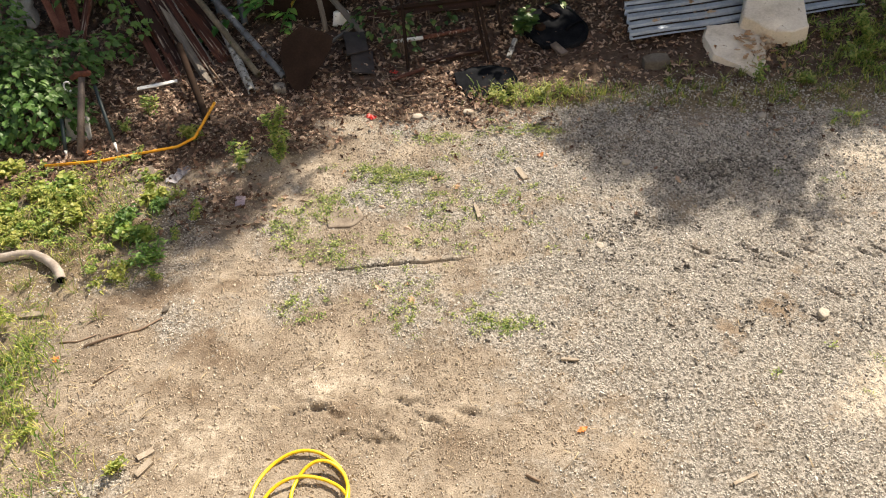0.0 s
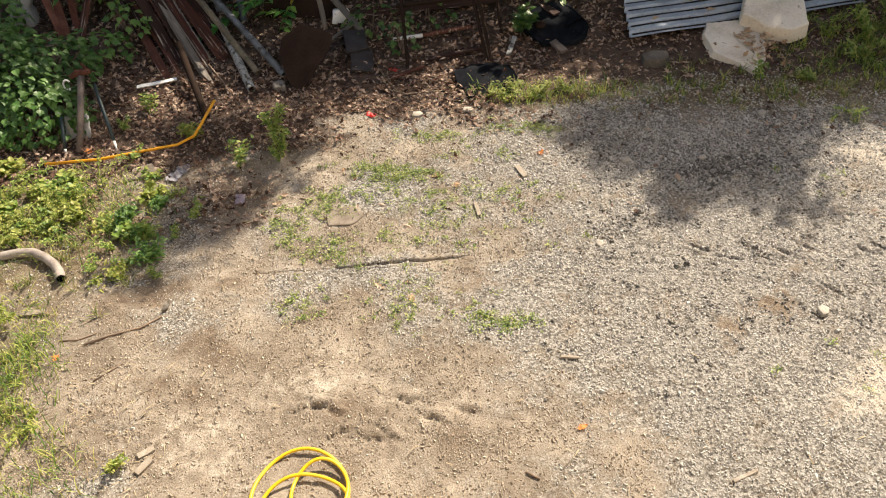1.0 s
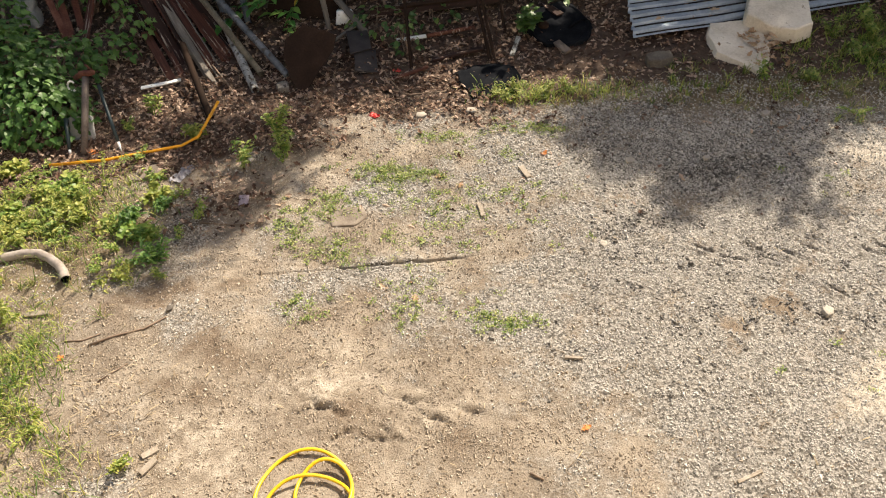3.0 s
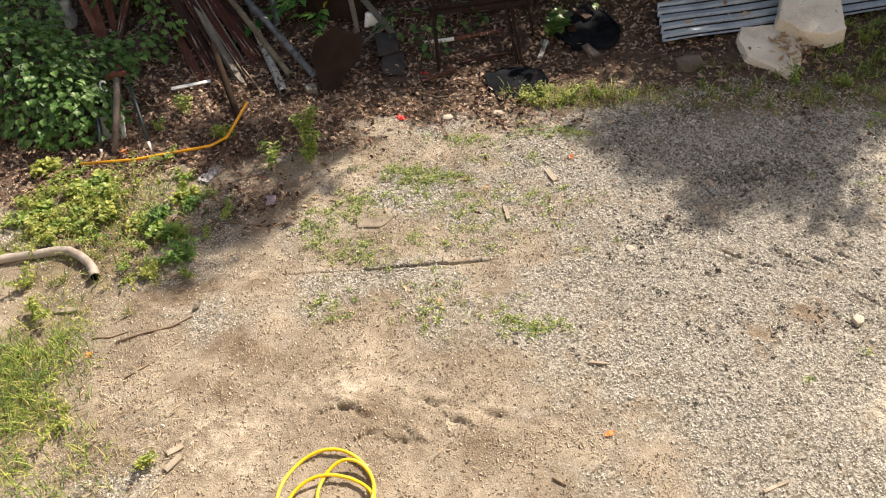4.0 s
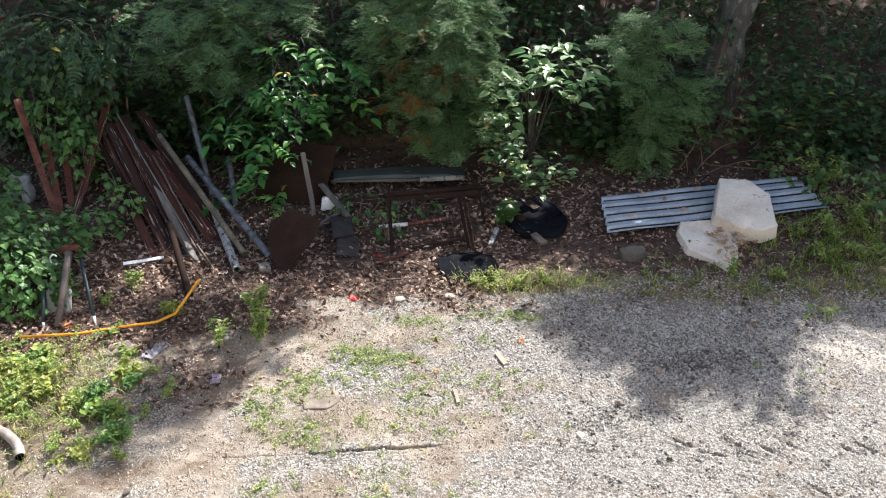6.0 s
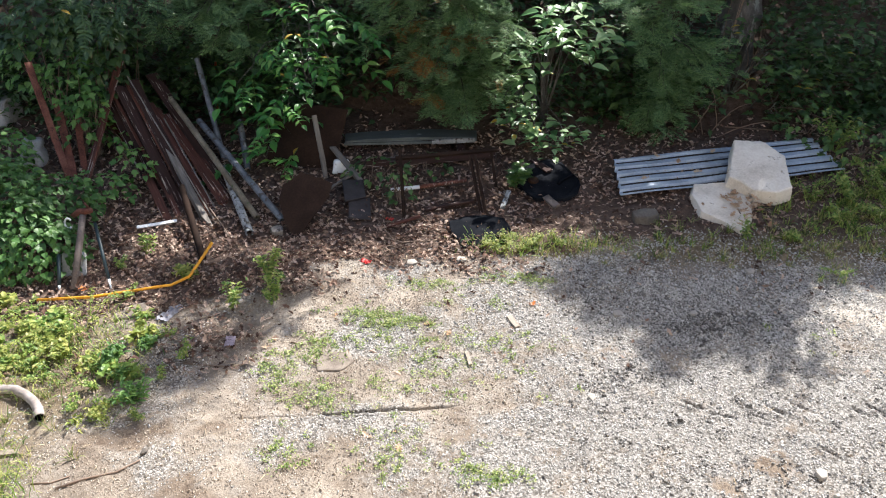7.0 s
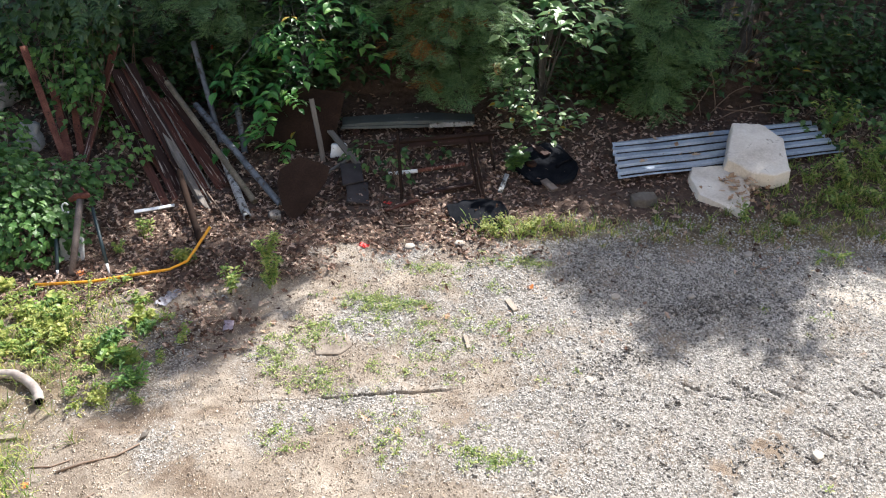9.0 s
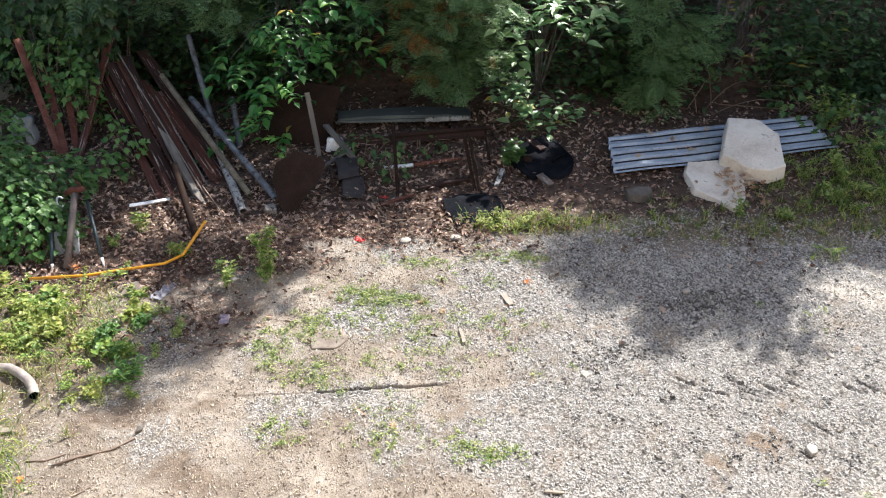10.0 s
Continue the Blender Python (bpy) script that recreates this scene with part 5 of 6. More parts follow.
# black lid, brick and mat
lid = spot("plastic_disc", "dusty black plastic drum lid lying in the leaves", "drum lid", on(1.1, 7.62, 0.03))
lid.rotation_euler = (radians(8), radians(-3), radians(10))
lid.scale = (1.38, 1.45, 1.1)
disc = raw("disc", *lathe([(0.0, 0.035), (0.12, 0.035), (0.20, 0.03), (0.215, 0.04), (0.235, 0.035), (0.24, 0.0), (0.0, 0.0)], 28), M_LID, lid, smooth=False)
for vt in disc.data.vertices:                                    # torn and bent rim
    bend = 1 + 0.16 * noise.noise(vt.co * 5) + 0.07 * noise.noise(vt.co * 14)
    vt.co = Vector((vt.co.x * bend, vt.co.y * bend, vt.co.z + 0.02 * noise.noise(vt.co * 6)))
raw("handle", *tube([(0.05, -0.06, 0.035), (0.08, -0.04, 0.06), (0.16, 0.0, 0.06), (0.19, 0.015, 0.035)], 0.012, 8), M_BLACK, disc, smooth=True)
raw("plug", *lathe([(0.0, 0.06), (0.03, 0.06), (0.038, 0.05), (0.04, 0.034)], 14), M_RUST_DARK, disc).location = (-0.12, 0.02, 0)
plank("wood_offcut", "short brown wood offcut by the lid", "offcut", on(1.03, 7.33, 0.05), on(1.13, 7.17, 0.035), 0.08, 0.03, M_PIPE_BROWN, turn=10)
plank("brown_board", "short brown board leaning on the black lid", "board", on(0.96, 8.0, 0.09), on(1.11, 7.74, 0.10), 0.08, 0.02, M_BOARD_DARK, "scrap boards", turn=5)
sheet_metal("rubber_mat", "torn black rubber mat among the leaves", [(-0.32, 0.18), (-0.24, 0.2), (-0.17, 0.28), (0.04, 0.31), (0.22, 0.24), (0.28, 0.03), (0.2, -0.2), (0.08, -0.15), (0.0, -0.2), (-0.1, -0.2), (-0.19, -0.27), (-0.22, -0.14), (-0.28, -0.08), (-0.25, 0.03)], M_LID, pose(*on(0.36, 6.7, 0.045), -86, 0, 0), 0.25, 0.012, "mat")
plank("pale_stick", "short pale bare stick on the leaves", "stick", on(0.58, 7.18, 0.03), on(0.66, 7.38, 0.10), 0.045, 0.03, M_PIPE_MOTTLED)

# ---- corrugated sheet and stones ----
def corrugated(length, width, ribs, depth):
    nx_, ny_ = 26, ribs * 24
    v, f = [], []
    for i in range(nx_ + 1):
        for j in range(ny_ + 1):
            s = j / ny_
            ph = (s * ribs) % 1.0
            prof = min(1.0, max(0.0, (abs(ph - 0.5) - 0.15) * 8.0))
            x = i / nx_ * length + 0.26 * s * width * (1 - i / nx_)
            z = depth * prof + 0.012 * noise.noise(Vector((x * 1.5, s * 2, 0)))
            v.append((x + (0.02 * noise.noise(Vector((s * 9, i * 1.0, 2))) if i in (0, nx_) else 0), s * width, z))
    n = len(v)
    v += [(x, y, z - 0.0022) for x, y, z in v]
    for i in range(nx_):
        for j in range(ny_):
            a = i * (ny_ + 1) + j
            b = a + ny_ + 1
            f += [(a, b, b + 1), (a, b + 1, a + 1), (n + a, n + b + 1, n + b), (n + a, n + a + 1, n + b + 1)]
    return np.array(v), np.array(f)


M_TROUGH_SHADE = mat("trough_shade_black", [(0.012, 0.010, 0.009), (0.03, 0.024, 0.02), (0.06, 0.048, 0.04)], 0.95, 25, 0.5, 120, gloss=0.1)
sh = raw("corrugated_sheet", *corrugated(2.55, 0.66, 5, 0.034), M_GALV)
sh.matrix_world = pose(1.80, 7.34, 0.055, 7, -1, 11.8)
# near-black strips paint the ribs' shade into each trough
for k in range(5):
    y0 = (k + 0.5) * 0.66 / 5
    bm = bmesh.new()
    rows_ = []
    for i in range(53):
        x0 = 0.03 + 0.26 * y0 + i / 52 * (2.49 - 0.26 * y0)
        w0 = 0.019 + 0.008 * noise.noise(Vector((x0 * 1.3, k * 3.0, 1)))
        z0 = 0.012 + 0.012 * noise.noise(Vector((x0 * 1.5, y0 / 0.66 * 2, 0)))
        rows_.append([bm.verts.new((x0, y0 - w0, z0)), bm.verts.new((x0, y0, z0 + 0.003)), bm.verts.new((x0, y0 + w0, z0))])
    for p, q in zip(rows_, rows_[1:]):
        for c in (0, 1):
            bm.faces.new((p[c], q[c], q[c + 1], p[c + 1]))
    part("soil", bm, M_TROUGH_SHADE, sh, "black strip standing in for shade in the trough")
tagged(sh, "blue-grey galvanised corrugated roofing sheet lying on the bank", "roofing sheet")
for x, y, a in ((2.05, 7.62, 30), (2.5, 7.9, 70), (2.62, 7.75, 10), (2.9, 8.1, 50), (2.35, 8.02, 120)):
    lf = raw("dead_leaf", *OAK[int(a) % 4], M_OAK_TAN)
    lf.matrix_world = pose(x, y, 0.125 + 0.16 * (y - 7.5), 8, 0, a) @ Matrix.Scale(0.12, 4)
    tagged(lf, "curled brown oak leaf on the roofing sheet", "leaf", "leaves on the roofing sheet")

boulder("stone_slab", "large pale rough stone slab resting on the roofing sheet", [(-0.35, -0.27), (-0.13, -0.48), (0.09, -0.53), (0.27, -0.45), (0.28, -0.2), (0.35, 0.07), (0.15, 0.34), (-0.14, 0.34)], 0.165, M_ROCK, (3.25, 7.76, 0.15), (14, 0, 0), 0.010, cuts=4)
boulder("stone_slab", "flat pale broken stone lying among dead leaves", [(-0.39, 0.16), (-0.36, -0.14), (-0.21, -0.3), (-0.04, -0.5), (0.13, -0.24), (0.19, 0.01), (0.14, 0.23), (0.01, 0.39), (-0.31, 0.37)], 0.07, M_ROCK, (2.9, 7.2, 0.01), (5.7, 0, 0), 0.010, cuts=4)
for k in range(60):
    x, y = random.gauss(3.01, 0.11), random.gauss(7.18, 0.17)
    lf = raw("dead_leaf", *OAK[k % 4], M_OAK_TAN)
    lf.matrix_world = pose(x, y, 0.098 + 0.10 * (y - 7.2) + random.uniform(0, 0.02), random.uniform(-15, 20), random.uniform(-15, 15), random.uniform(0, 360)) @ Matrix.Scale(random.uniform(0.07, 0.11), 4)
    tagged(lf, "curled brown oak leaf on the broken stone", "leaf", "leaves on the broken stone")
boulder("field_stone", "brown half-buried field stone below the roofing sheet", [(-0.13, -0.06), (0.0, -0.09), (0.13, -0.04), (0.12, 0.07), (0.0, 0.1), (-0.12, 0.05)], 0.12, M_ROCK_DARK, on(1.98, 6.98, -0.03), (4, 0, 10), 0.02)
boulder("field_stone", "grey upright field stone among the vines", [(-0.12, -0.07), (0.10, -0.08), (0.13, 0.05), (0.02, 0.1), (-0.11, 0.07)], 0.34, M_ROCK_GREY, on(-4.5, 8.02, -0.03), (-24, 9, 15), 0.04)
boulder("field_stone", "grey flat stone leaning behind the valve pipe", [(-0.1, -0.03), (0.1, -0.03), (0.11, 0.03), (-0.1, 0.04)], 0.22, M_ROCK_GREY, on(-3.28, 5.98, -0.02), (-38, 0, 8), 0.01)
boulder("field_stone", "flat tan stone in the weeds", [(-0.12, -0.06), (0.03, -0.1), (0.12, 0.0), (0.07, 0.1), (-0.08, 0.08)], 0.03, M_FLAT, on(-2.55, 5.42, -0.008), (3, 0, 20), 0.006)
boulder("flat_stone", "flat tan stone flush with the gravel", [(-0.15, -0.08), (0.02, -0.12), (0.14, -0.04), (0.13, 0.08), (-0.03, 0.12), (-0.14, 0.06)], 0.03, M_FLAT, on(-0.83, 4.80, -0.016), (1, 0, 15), 0.005)
for x, y, s, a in ((1.43, 5.44, 0.05, 20), (1.06, 4.41, 0.04, 60), (2.43, 3.69, 0.05, 40), (2.05, 5.42, 0.035, 10), (2.93, 4.62, 0.03, 80), (0.15, 6.25, 0.05, 0), (2.72, 6.05, 0.05, 30), (-0.30, 6.2, 0.055, 10)):
    boulder("pebble", "pale angular stone on the gravel", [(-s, -s * 0.5), (0, -s * 0.8), (s, -s * 0.2), (s * 0.6, s * 0.7), (-s * 0.6, s * 0.6)], s * 0.6, M_PEBBLE, on(x, y, -0.006), (5, 5, a), 0.004, "stone", 1)

# ---- loose pieces in the yard ----
for a, b, w in (((0.53, 5.37), (0.59, 5.22), 0.045), ((0.17, 4.92), (0.20, 4.76), 0.028), ((-2.98, 3.84), (-2.82, 3.86), 0.04), ((-1.84, 2.57), (-1.77, 2.66), 0.04), ((-1.86, 2.68), (-1.78, 2.74), 0.035), ((0.655, 3.345), (0.77, 3.335), 0.018), ((1.5, 2.44), (1.65, 2.50), 0.02)):
    plank("wood_chip", "pale splintered piece of wood on the gravel", "wood chip", on(*a, 0.010), on(*b, 0.014), w, 0.016, M_SCRAP, "wood chips", turn=6)
for pts, r in (((( -2.45, 3.55), (-2.3, 3.63), (-2.12, 3.70), (-2.0, 3.80)), 0.009), (((-2.62, 3.58), (-2.5, 3.60), (-2.4, 3.66)), 0.007), (((-1.98, 4.78), (-1.8, 4.76), (-1.6, 4.74), (-1.5, 4.78)), 0.005),
               (((0.37, 2.52), (0.44, 2.47)), 0.008), (((-1.2, 5.02), (-1.1, 5.0)), 0.007), (((-2.3, 3.25), (-2.15, 3.4)), 0.005), (((-0.9, 6.75), (-0.4, 6.55), (-0.05, 6.6)), 0.012), (((3.3, 8.9), (4.3, 8.7), (4.6, 8.9)), 0.008), (((-0.73, 7.15), (-0.6, 6.8), (-0.41, 6.46)), 0.009), (((-0.61, 6.91), (-0.47, 6.94), (-0.35, 7.0)), 0.007), (((-0.28, 6.91), (-0.15, 6.83), (0.01, 6.7)), 0.008), (((0.05, 6.4), (0.2, 6.34), (0.34, 6.36)), 0.006)):
    P0 = Vector(on(*pts[0], 0.008))
    tw = raw("twig", *tube([Vector(on(*p, 0.008)) - P0 for p in pts], [r * (1 - 0.5 * i / len(pts)) for i in range(len(pts))], 6), M_TWIG, smooth=True)
    tw.location = P0
    tagged(tw, "thin brown fallen twig on the ground", "twig", "fallen twigs")
boulder("bark_piece", "dark lump of bark on the dirt", [(-0.04, -0.012), (0.01, -0.02), (0.04, 0.006), (0.0, 0.02)], 0.02, M_ROCK_DARK, on(-1.99, 3.87, 0.0), (10, 0, 40), 0.012, "bark", 1)
for x, y, s, a, m_ in ((-1.36, 5.06, 0.13, 20, M_OAK_TAN), (-1.33, 5.0, 0.1, 200, M_OAK_TAN), (-0.87, 5.3, 0.11, 100, M_OAK_TAN), (-0.35, 4.05, 0.12, 40, M_OAK_TAN), (-0.48, 3.98, 0.1, 140, M_OAK_TAN), (-0.32, 3.95, 0.1, 290, M_OAK_TAN),
                       (0.02, 5.12, 0.1, 70, M_OAK_TAN), (-0.18, 5.28, 0.09, 10, M_OAK_TAN), (0.72, 5.5, 0.085, 60, M_OAK_ORANGE), (0.685, 2.79, 0.08, 30, M_OAK_ORANGE), (-0.95, 6.0, 0.12, 80, M_OAK_TAN), (-1.1, 5.85, 0.11, 300, M_OAK_TAN),
                       (-2.5, 4.95, 0.13, 30, M_OAK_TAN), (-2.2, 5.0, 0.12, 220, M_OAK_TAN), (-3.1, 5.72, 0.14, 110, M_OAK_ORANGE), (-3.16, 5.76, 0.12, 10, M_OAK_ORANGE), (-0.5, 6.3, 0.12, 60, M_OAK_TAN), (-0.2, 6.35, 0.12, 160, M_OAK_TAN), (-2.6, 3.4, 0.1, 90, M_OAK_ORANGE)):
    lf = raw("fallen_leaf", *OAK[int(a) % 4], m_)
    lf.matrix_world = pose(*on(x, y, 0.022), 4, 6, a) @ Matrix.Scale(s, 4)
    tagged(lf, "curled orange fallen leaf" if m_ is M_OAK_ORANGE else "curled tan fallen oak leaf on the ground", "leaf", "single fallen leaves")
for x, y, s, m_, lb in ((-2.27, 5.38, 0.09, M_PAPER, "crumpled dirty white paper scrap"), (-2.22, 5.46, 0.06, M_PAPER, "crumpled grey paper scrap"), (-1.69, 5.06, 0.065, M_PAPER_MAUVE, "flat mauve wrapper on the gravel"), (-0.72, 6.22, 0.05, M_RED, "small red plastic cap on the leaves"), (-0.54, 6.98, 0.04, M_RED, "small red plastic scrap half under leaves")):
    bm = bmesh.new()
    bmesh.ops.create_grid(bm, x_segments=7, y_segments=5, size=1.0)
    for vt in bm.verts:
        vt.co = Vector((vt.co.x * s, vt.co.y * s * 0.6, s * 0.12 + s * (0.15 if "mauve" in lb else 0.4) * noise.noise(vt.co * 1.7 + Vector((x * 9, y * 7, 0)))))
    geo = bmesh.ops.extrude_face_region(bm, geom=list(bm.faces))
    for q in geo["geom"]:
        if isinstance(q, bmesh.types.BMVert):
            q.co.z += 0.003
    ob = part("paper_scrap" if "red" not in lb else "red_scrap", bm, m_)
    ob.matrix_world = pose(*on(x, y, 0.004), 0, 0, x * 50)
    tagged(ob, lb, "litter")

# drain elbow
path = [(-4.1, 4.2), (-3.56, 4.36), (-3.45, 4.39), (-3.335, 4.415), (-3.2, 4.44), (-3.09, 4.435), (-2.99, 4.382), (-2.90, 4.307), (-2.836, 4.227), (-2.80, 4.16)]
E0 = Vector(on(*path[0], 0.045))
dz = [0.036, 0.036, 0.036, 0.037, 0.04, 0.045, 0.048, 0.045, 0.04, 0.038]
el = spot("drain_pipe", "dusty white plastic drain pipe with a curved end", "pipe", E0)
dp = raw("pipe", *tube([Vector(on(*p, d)) - E0 for p, d in zip(path, dz)], [0.034] * 10, 16, close=False), M_ELBOW, el, smooth=True)
# the pipe's inner face is black, painting the shade of its hollow
raw("bore", *[a if k == 0 else a[:, ::-1] for k, a in enumerate(tube([Vector(on(*p, d)) - E0 for p, d in zip(path, dz)], [0.030] * 10, 16, close=False))], M_BLACK, dp, "dark hollow of the pipe", smooth=True)
tip, back = Vector(on(*path[-1], dz[-1])) - E0, Vector(on(*path[-3], dz[-3])) - E0
raw("collar", *tube([tip + (back - tip) * 0.3, tip], [0.037, 0.037], 16, close=False), M_ELBOW, dp, smooth=True)

# hose coil
def loop(cx, cy, rx, ry, a0, a1, z, n=28, drift=(0, 0)):
    return [(cx + drift[0] * i / n + rx * math.cos(a0 + (a1 - a0) * i / n), cy + drift[1] * i / n + ry * math.sin(a0 + (a1 - a0) * i / n), z + 0.012 * math.sin(i * 0.7)) for i in range(n + 1)]


hp = loop(-0.885, 2.40, 0.268, 0.295, -2.3, -2.3 - 6.0, 0.02) + loop(-0.80, 2.42, 0.14, 0.19, 4.4, 4.4 - 6.2, 0.045, 26, (0.06, 0.0)) + loop(-0.85, 2.32, 0.245, 0.20, 4.3, 4.3 - 4.6, 0.035, 22) + \
     [(-0.55, 2.30, 0.02), (-0.42, 2.335, 0.016), (-0.25, 2.36, 0.014), (-0.08, 2.345, 0.014), (0.08, 2.27, 0.014), (0.3, 2.05, 0.014), (0.42, 1.7, 0.014)]
smooth_hp = []
for i in range(len(hp) - 1):
    p0, p1, p2, p3 = (Vector(hp[max(0, min(len(hp) - 1, i + k))]) for k in (-1, 0, 1, 2))
    for s in (0.0, 0.5):
        smooth_hp.append(0.5 * ((2 * p1) + (p2 - p0) * s + (2 * p0 - 5 * p1 + 4 * p2 - p3) * s * s + (3 * p1 - p0 - 3 * p2 + p3) * s ** 3))
hose = spot("garden_hose", "yellow rubber hose lying in a loose coil on the dirt", "hose", (-0.885, 2.42, 0))
ht = raw("tube", *tube([p - Vector(hose.location) for p in smooth_hp], 0.0105, 10), M_YELLOW, hose, smooth=True)
e = smooth_hp[0] - Vector(hose.location)
raw("coupling", *tube([e + Vector((0.0, -0.05, 0)), e + Vector((0, 0.01, 0))], [0.015, 0.015], 10), M_STAKE, ht, "dark green end coupling")

# ---- vines and shrubs ----
def leaf_objects(thing, shape, material, spots, name="leaf"):
    """Large leaves, each an object of its own under its plant, on shared meshes."""
    shapes = shape if isinstance(shape, list) else [shape]
    protos = []
    for s in shapes:
        ob = raw(name, *s, material)
        protos.append(ob.data)
        bpy.data.objects.remove(ob)
    for i, (p, yaw, pitch, roll, size) in enumerate(spots):
        ob = new(name, protos[i % len(protos)])
        ob.parent = thing
        ob.matrix_basis = Matrix.Translation(Vector(p) - Vector(thing.location)) @ Matrix(spin(np.array(yaw), np.array(pitch), np.array(roll)).tolist()).to_4x4() @ Matrix.Scale(size, 4)


def mound(name, label, lumps, near, far, size, material=M_VINE, shape=HEART):
    """A low bush: leaves over a few rounded lumps, facing up and out, on thin canes."""
    thing = spot(name, label, "bush", on(lumps[0][0], lumps[0][1]))
    spots, canes = [], []
    tot = sum(l[3] * l[4] for l in lumps)
    for cx, cy, cz, rx, rz in lumps:
        k = int((near + far) * rx * rz / tot)
        for i in range(k):
            a, u = random.uniform(0, 6.28), random.uniform(-0.25, 1)
            q = math.sqrt(max(0, 1 - u * u))
            g = random.uniform(0.75, 1.05)
            p = (cx + rx * q * math.cos(a) * g, cy + rx * q * math.sin(a) * g, max(float(relief(np.array(cx), np.array(cy))) + 0.05, cz + rz * u * g))
            spots.append((p, math.atan2(math.sin(a), math.cos(a)) + random.uniform(-0.7, 0.7), random.uniform(-0.9, -0.1) * (0.4 + q), random.uniform(-0.5, 0.5), size * random.uniform(0.6, 1.2)))
        for i in range(5):
            a = random.uniform(0, 6.28)
            canes.append(tube(wander(on(cx, cy, -0.02), (cx + rx * 0.8 * math.cos(a), cy + rx * 0.8 * math.sin(a), cz + rz * 0.6), 4, 0.03), [0.008, 0.007, 0.006, 0.004, 0.002], 5))
    random.shuffle(spots)
    off = np.array(thing.location)
    for v, f in canes:
        raw("cane", v - off, f, M_TWIG, thing)
    leaf_objects(thing, shape, material, spots[:near])
    if spots[near:]:
        T = np.array([s[0] for s in spots[near:]]) - off
        A = np.array([s[1:] for s in spots[near:]])
        kinds = shape if isinstance(shape, list) else [shape]
        bags = [strew(s, spin(A[i::len(kinds), 0], A[i::len(kinds), 1], A[i::len(kinds), 2]), T[i::len(kinds)], A[i::len(kinds), 3]) for i, s in enumerate(kinds)]
        tagged(raw("foliage", *merge(*bags), material, thing), kind="stuff")
    return thing


mound("vine_bush", "dense bright green vine bush with heart-shaped leaves", [(-3.85, 6.25, 0.18, 0.52, 0.42), (-3.6, 6.15, 0.10, 0.38, 0.35), (-4.3, 6.6, 0.3, 0.6, 0.5), (-3.75, 6.75, 0.22, 0.45, 0.35)], 295, 1700, 0.075, shape=[HEART, MAPLE])
# lightened leaf colour stands in for light on these vines
mound("vine_bush", "green vines climbing over the rusted bars", [(-4.08, 8.5, 0.75, 0.36, 0.42), (-4.0, 8.25, 0.35, 0.27, 0.32), (-4.5, 9.0, 0.9, 0.5, 0.5), (-3.55, 7.35, 0.12, 0.3, 0.2), (-4.6, 7.5, 0.3, 0.4, 0.4), (-3.35, 7.3, 0.12, 0.22, 0.15), (-3.25, 7.75, 0.2, 0.24, 0.2), (-3.45, 8.05, 0.28, 0.16, 0.16), (-3.85, 8.25, 0.5, 0.2, 0.45), (-4.75, 7.95, 0.3, 0.3, 0.25), (-4.85, 7.4, 0.2, 0.35, 0.3)], 200, 900, 0.09, M_VINE_LIT, shape=[HEART, MAPLE])
# shade is in the leaf colour of this wall
mound("vine_bush", "vine wall in darkened leaf colour for shade above the rusted bars", [(-4.4, 8.75, 1.3, 0.4, 0.4), (-3.95, 8.8, 1.3, 0.4, 0.4), (-3.6, 8.8, 1.15, 0.3, 0.35), (-3.7, 8.6, 0.75, 0.22, 0.3)], 60, 600, 0.11, M_LEAF_SHADED, shape=[HEART, MAPLE])
mound("ivy_bush", "low dark green vine over the scrap", [(-0.75, 7.75, 0.1, 0.3, 0.22), (-0.45, 7.35, 0.1, 0.12, 0.32), (-0.2, 7.9, 0.12, 0.25, 0.15)], 80, 40, 0.075, M_LEAF)
# added leaf mound that darkens the near oak's lower trunk
mound("ivy_bush", "dark leaves added over the oak's trunk to darken it", [(3.35, 9.62, 1.45, 0.2, 0.35), (3.75, 9.62, 1.0, 0.25, 0.3), (3.3, 9.55, 0.8, 0.25, 0.3)], 40, 130, 0.09, M_LEAF_SHADED, [HEART, MAPLE])
mound("bramble", "low green bramble at the sheet's far end", [(4.6, 8.2, 0.2, 0.45, 0.4), (5.1, 7.8, 0.2, 0.5, 0.4), (4.2, 8.7, 0.25, 0.4, 0.35)], 100, 220, 0.10, M_LEAF, MAPLE)

FRONDS = [frond(k, s, d, a, OVAL_WIDE) for k, s, d, a in ((4, 0.29, 0.22, 55), (5, 0.25, 0.3, 60), (3, 0.32, 0.15, 50))]
SUMAC = [frond(10, 0.17, d, 68) for d in (0.3, 0.45)]


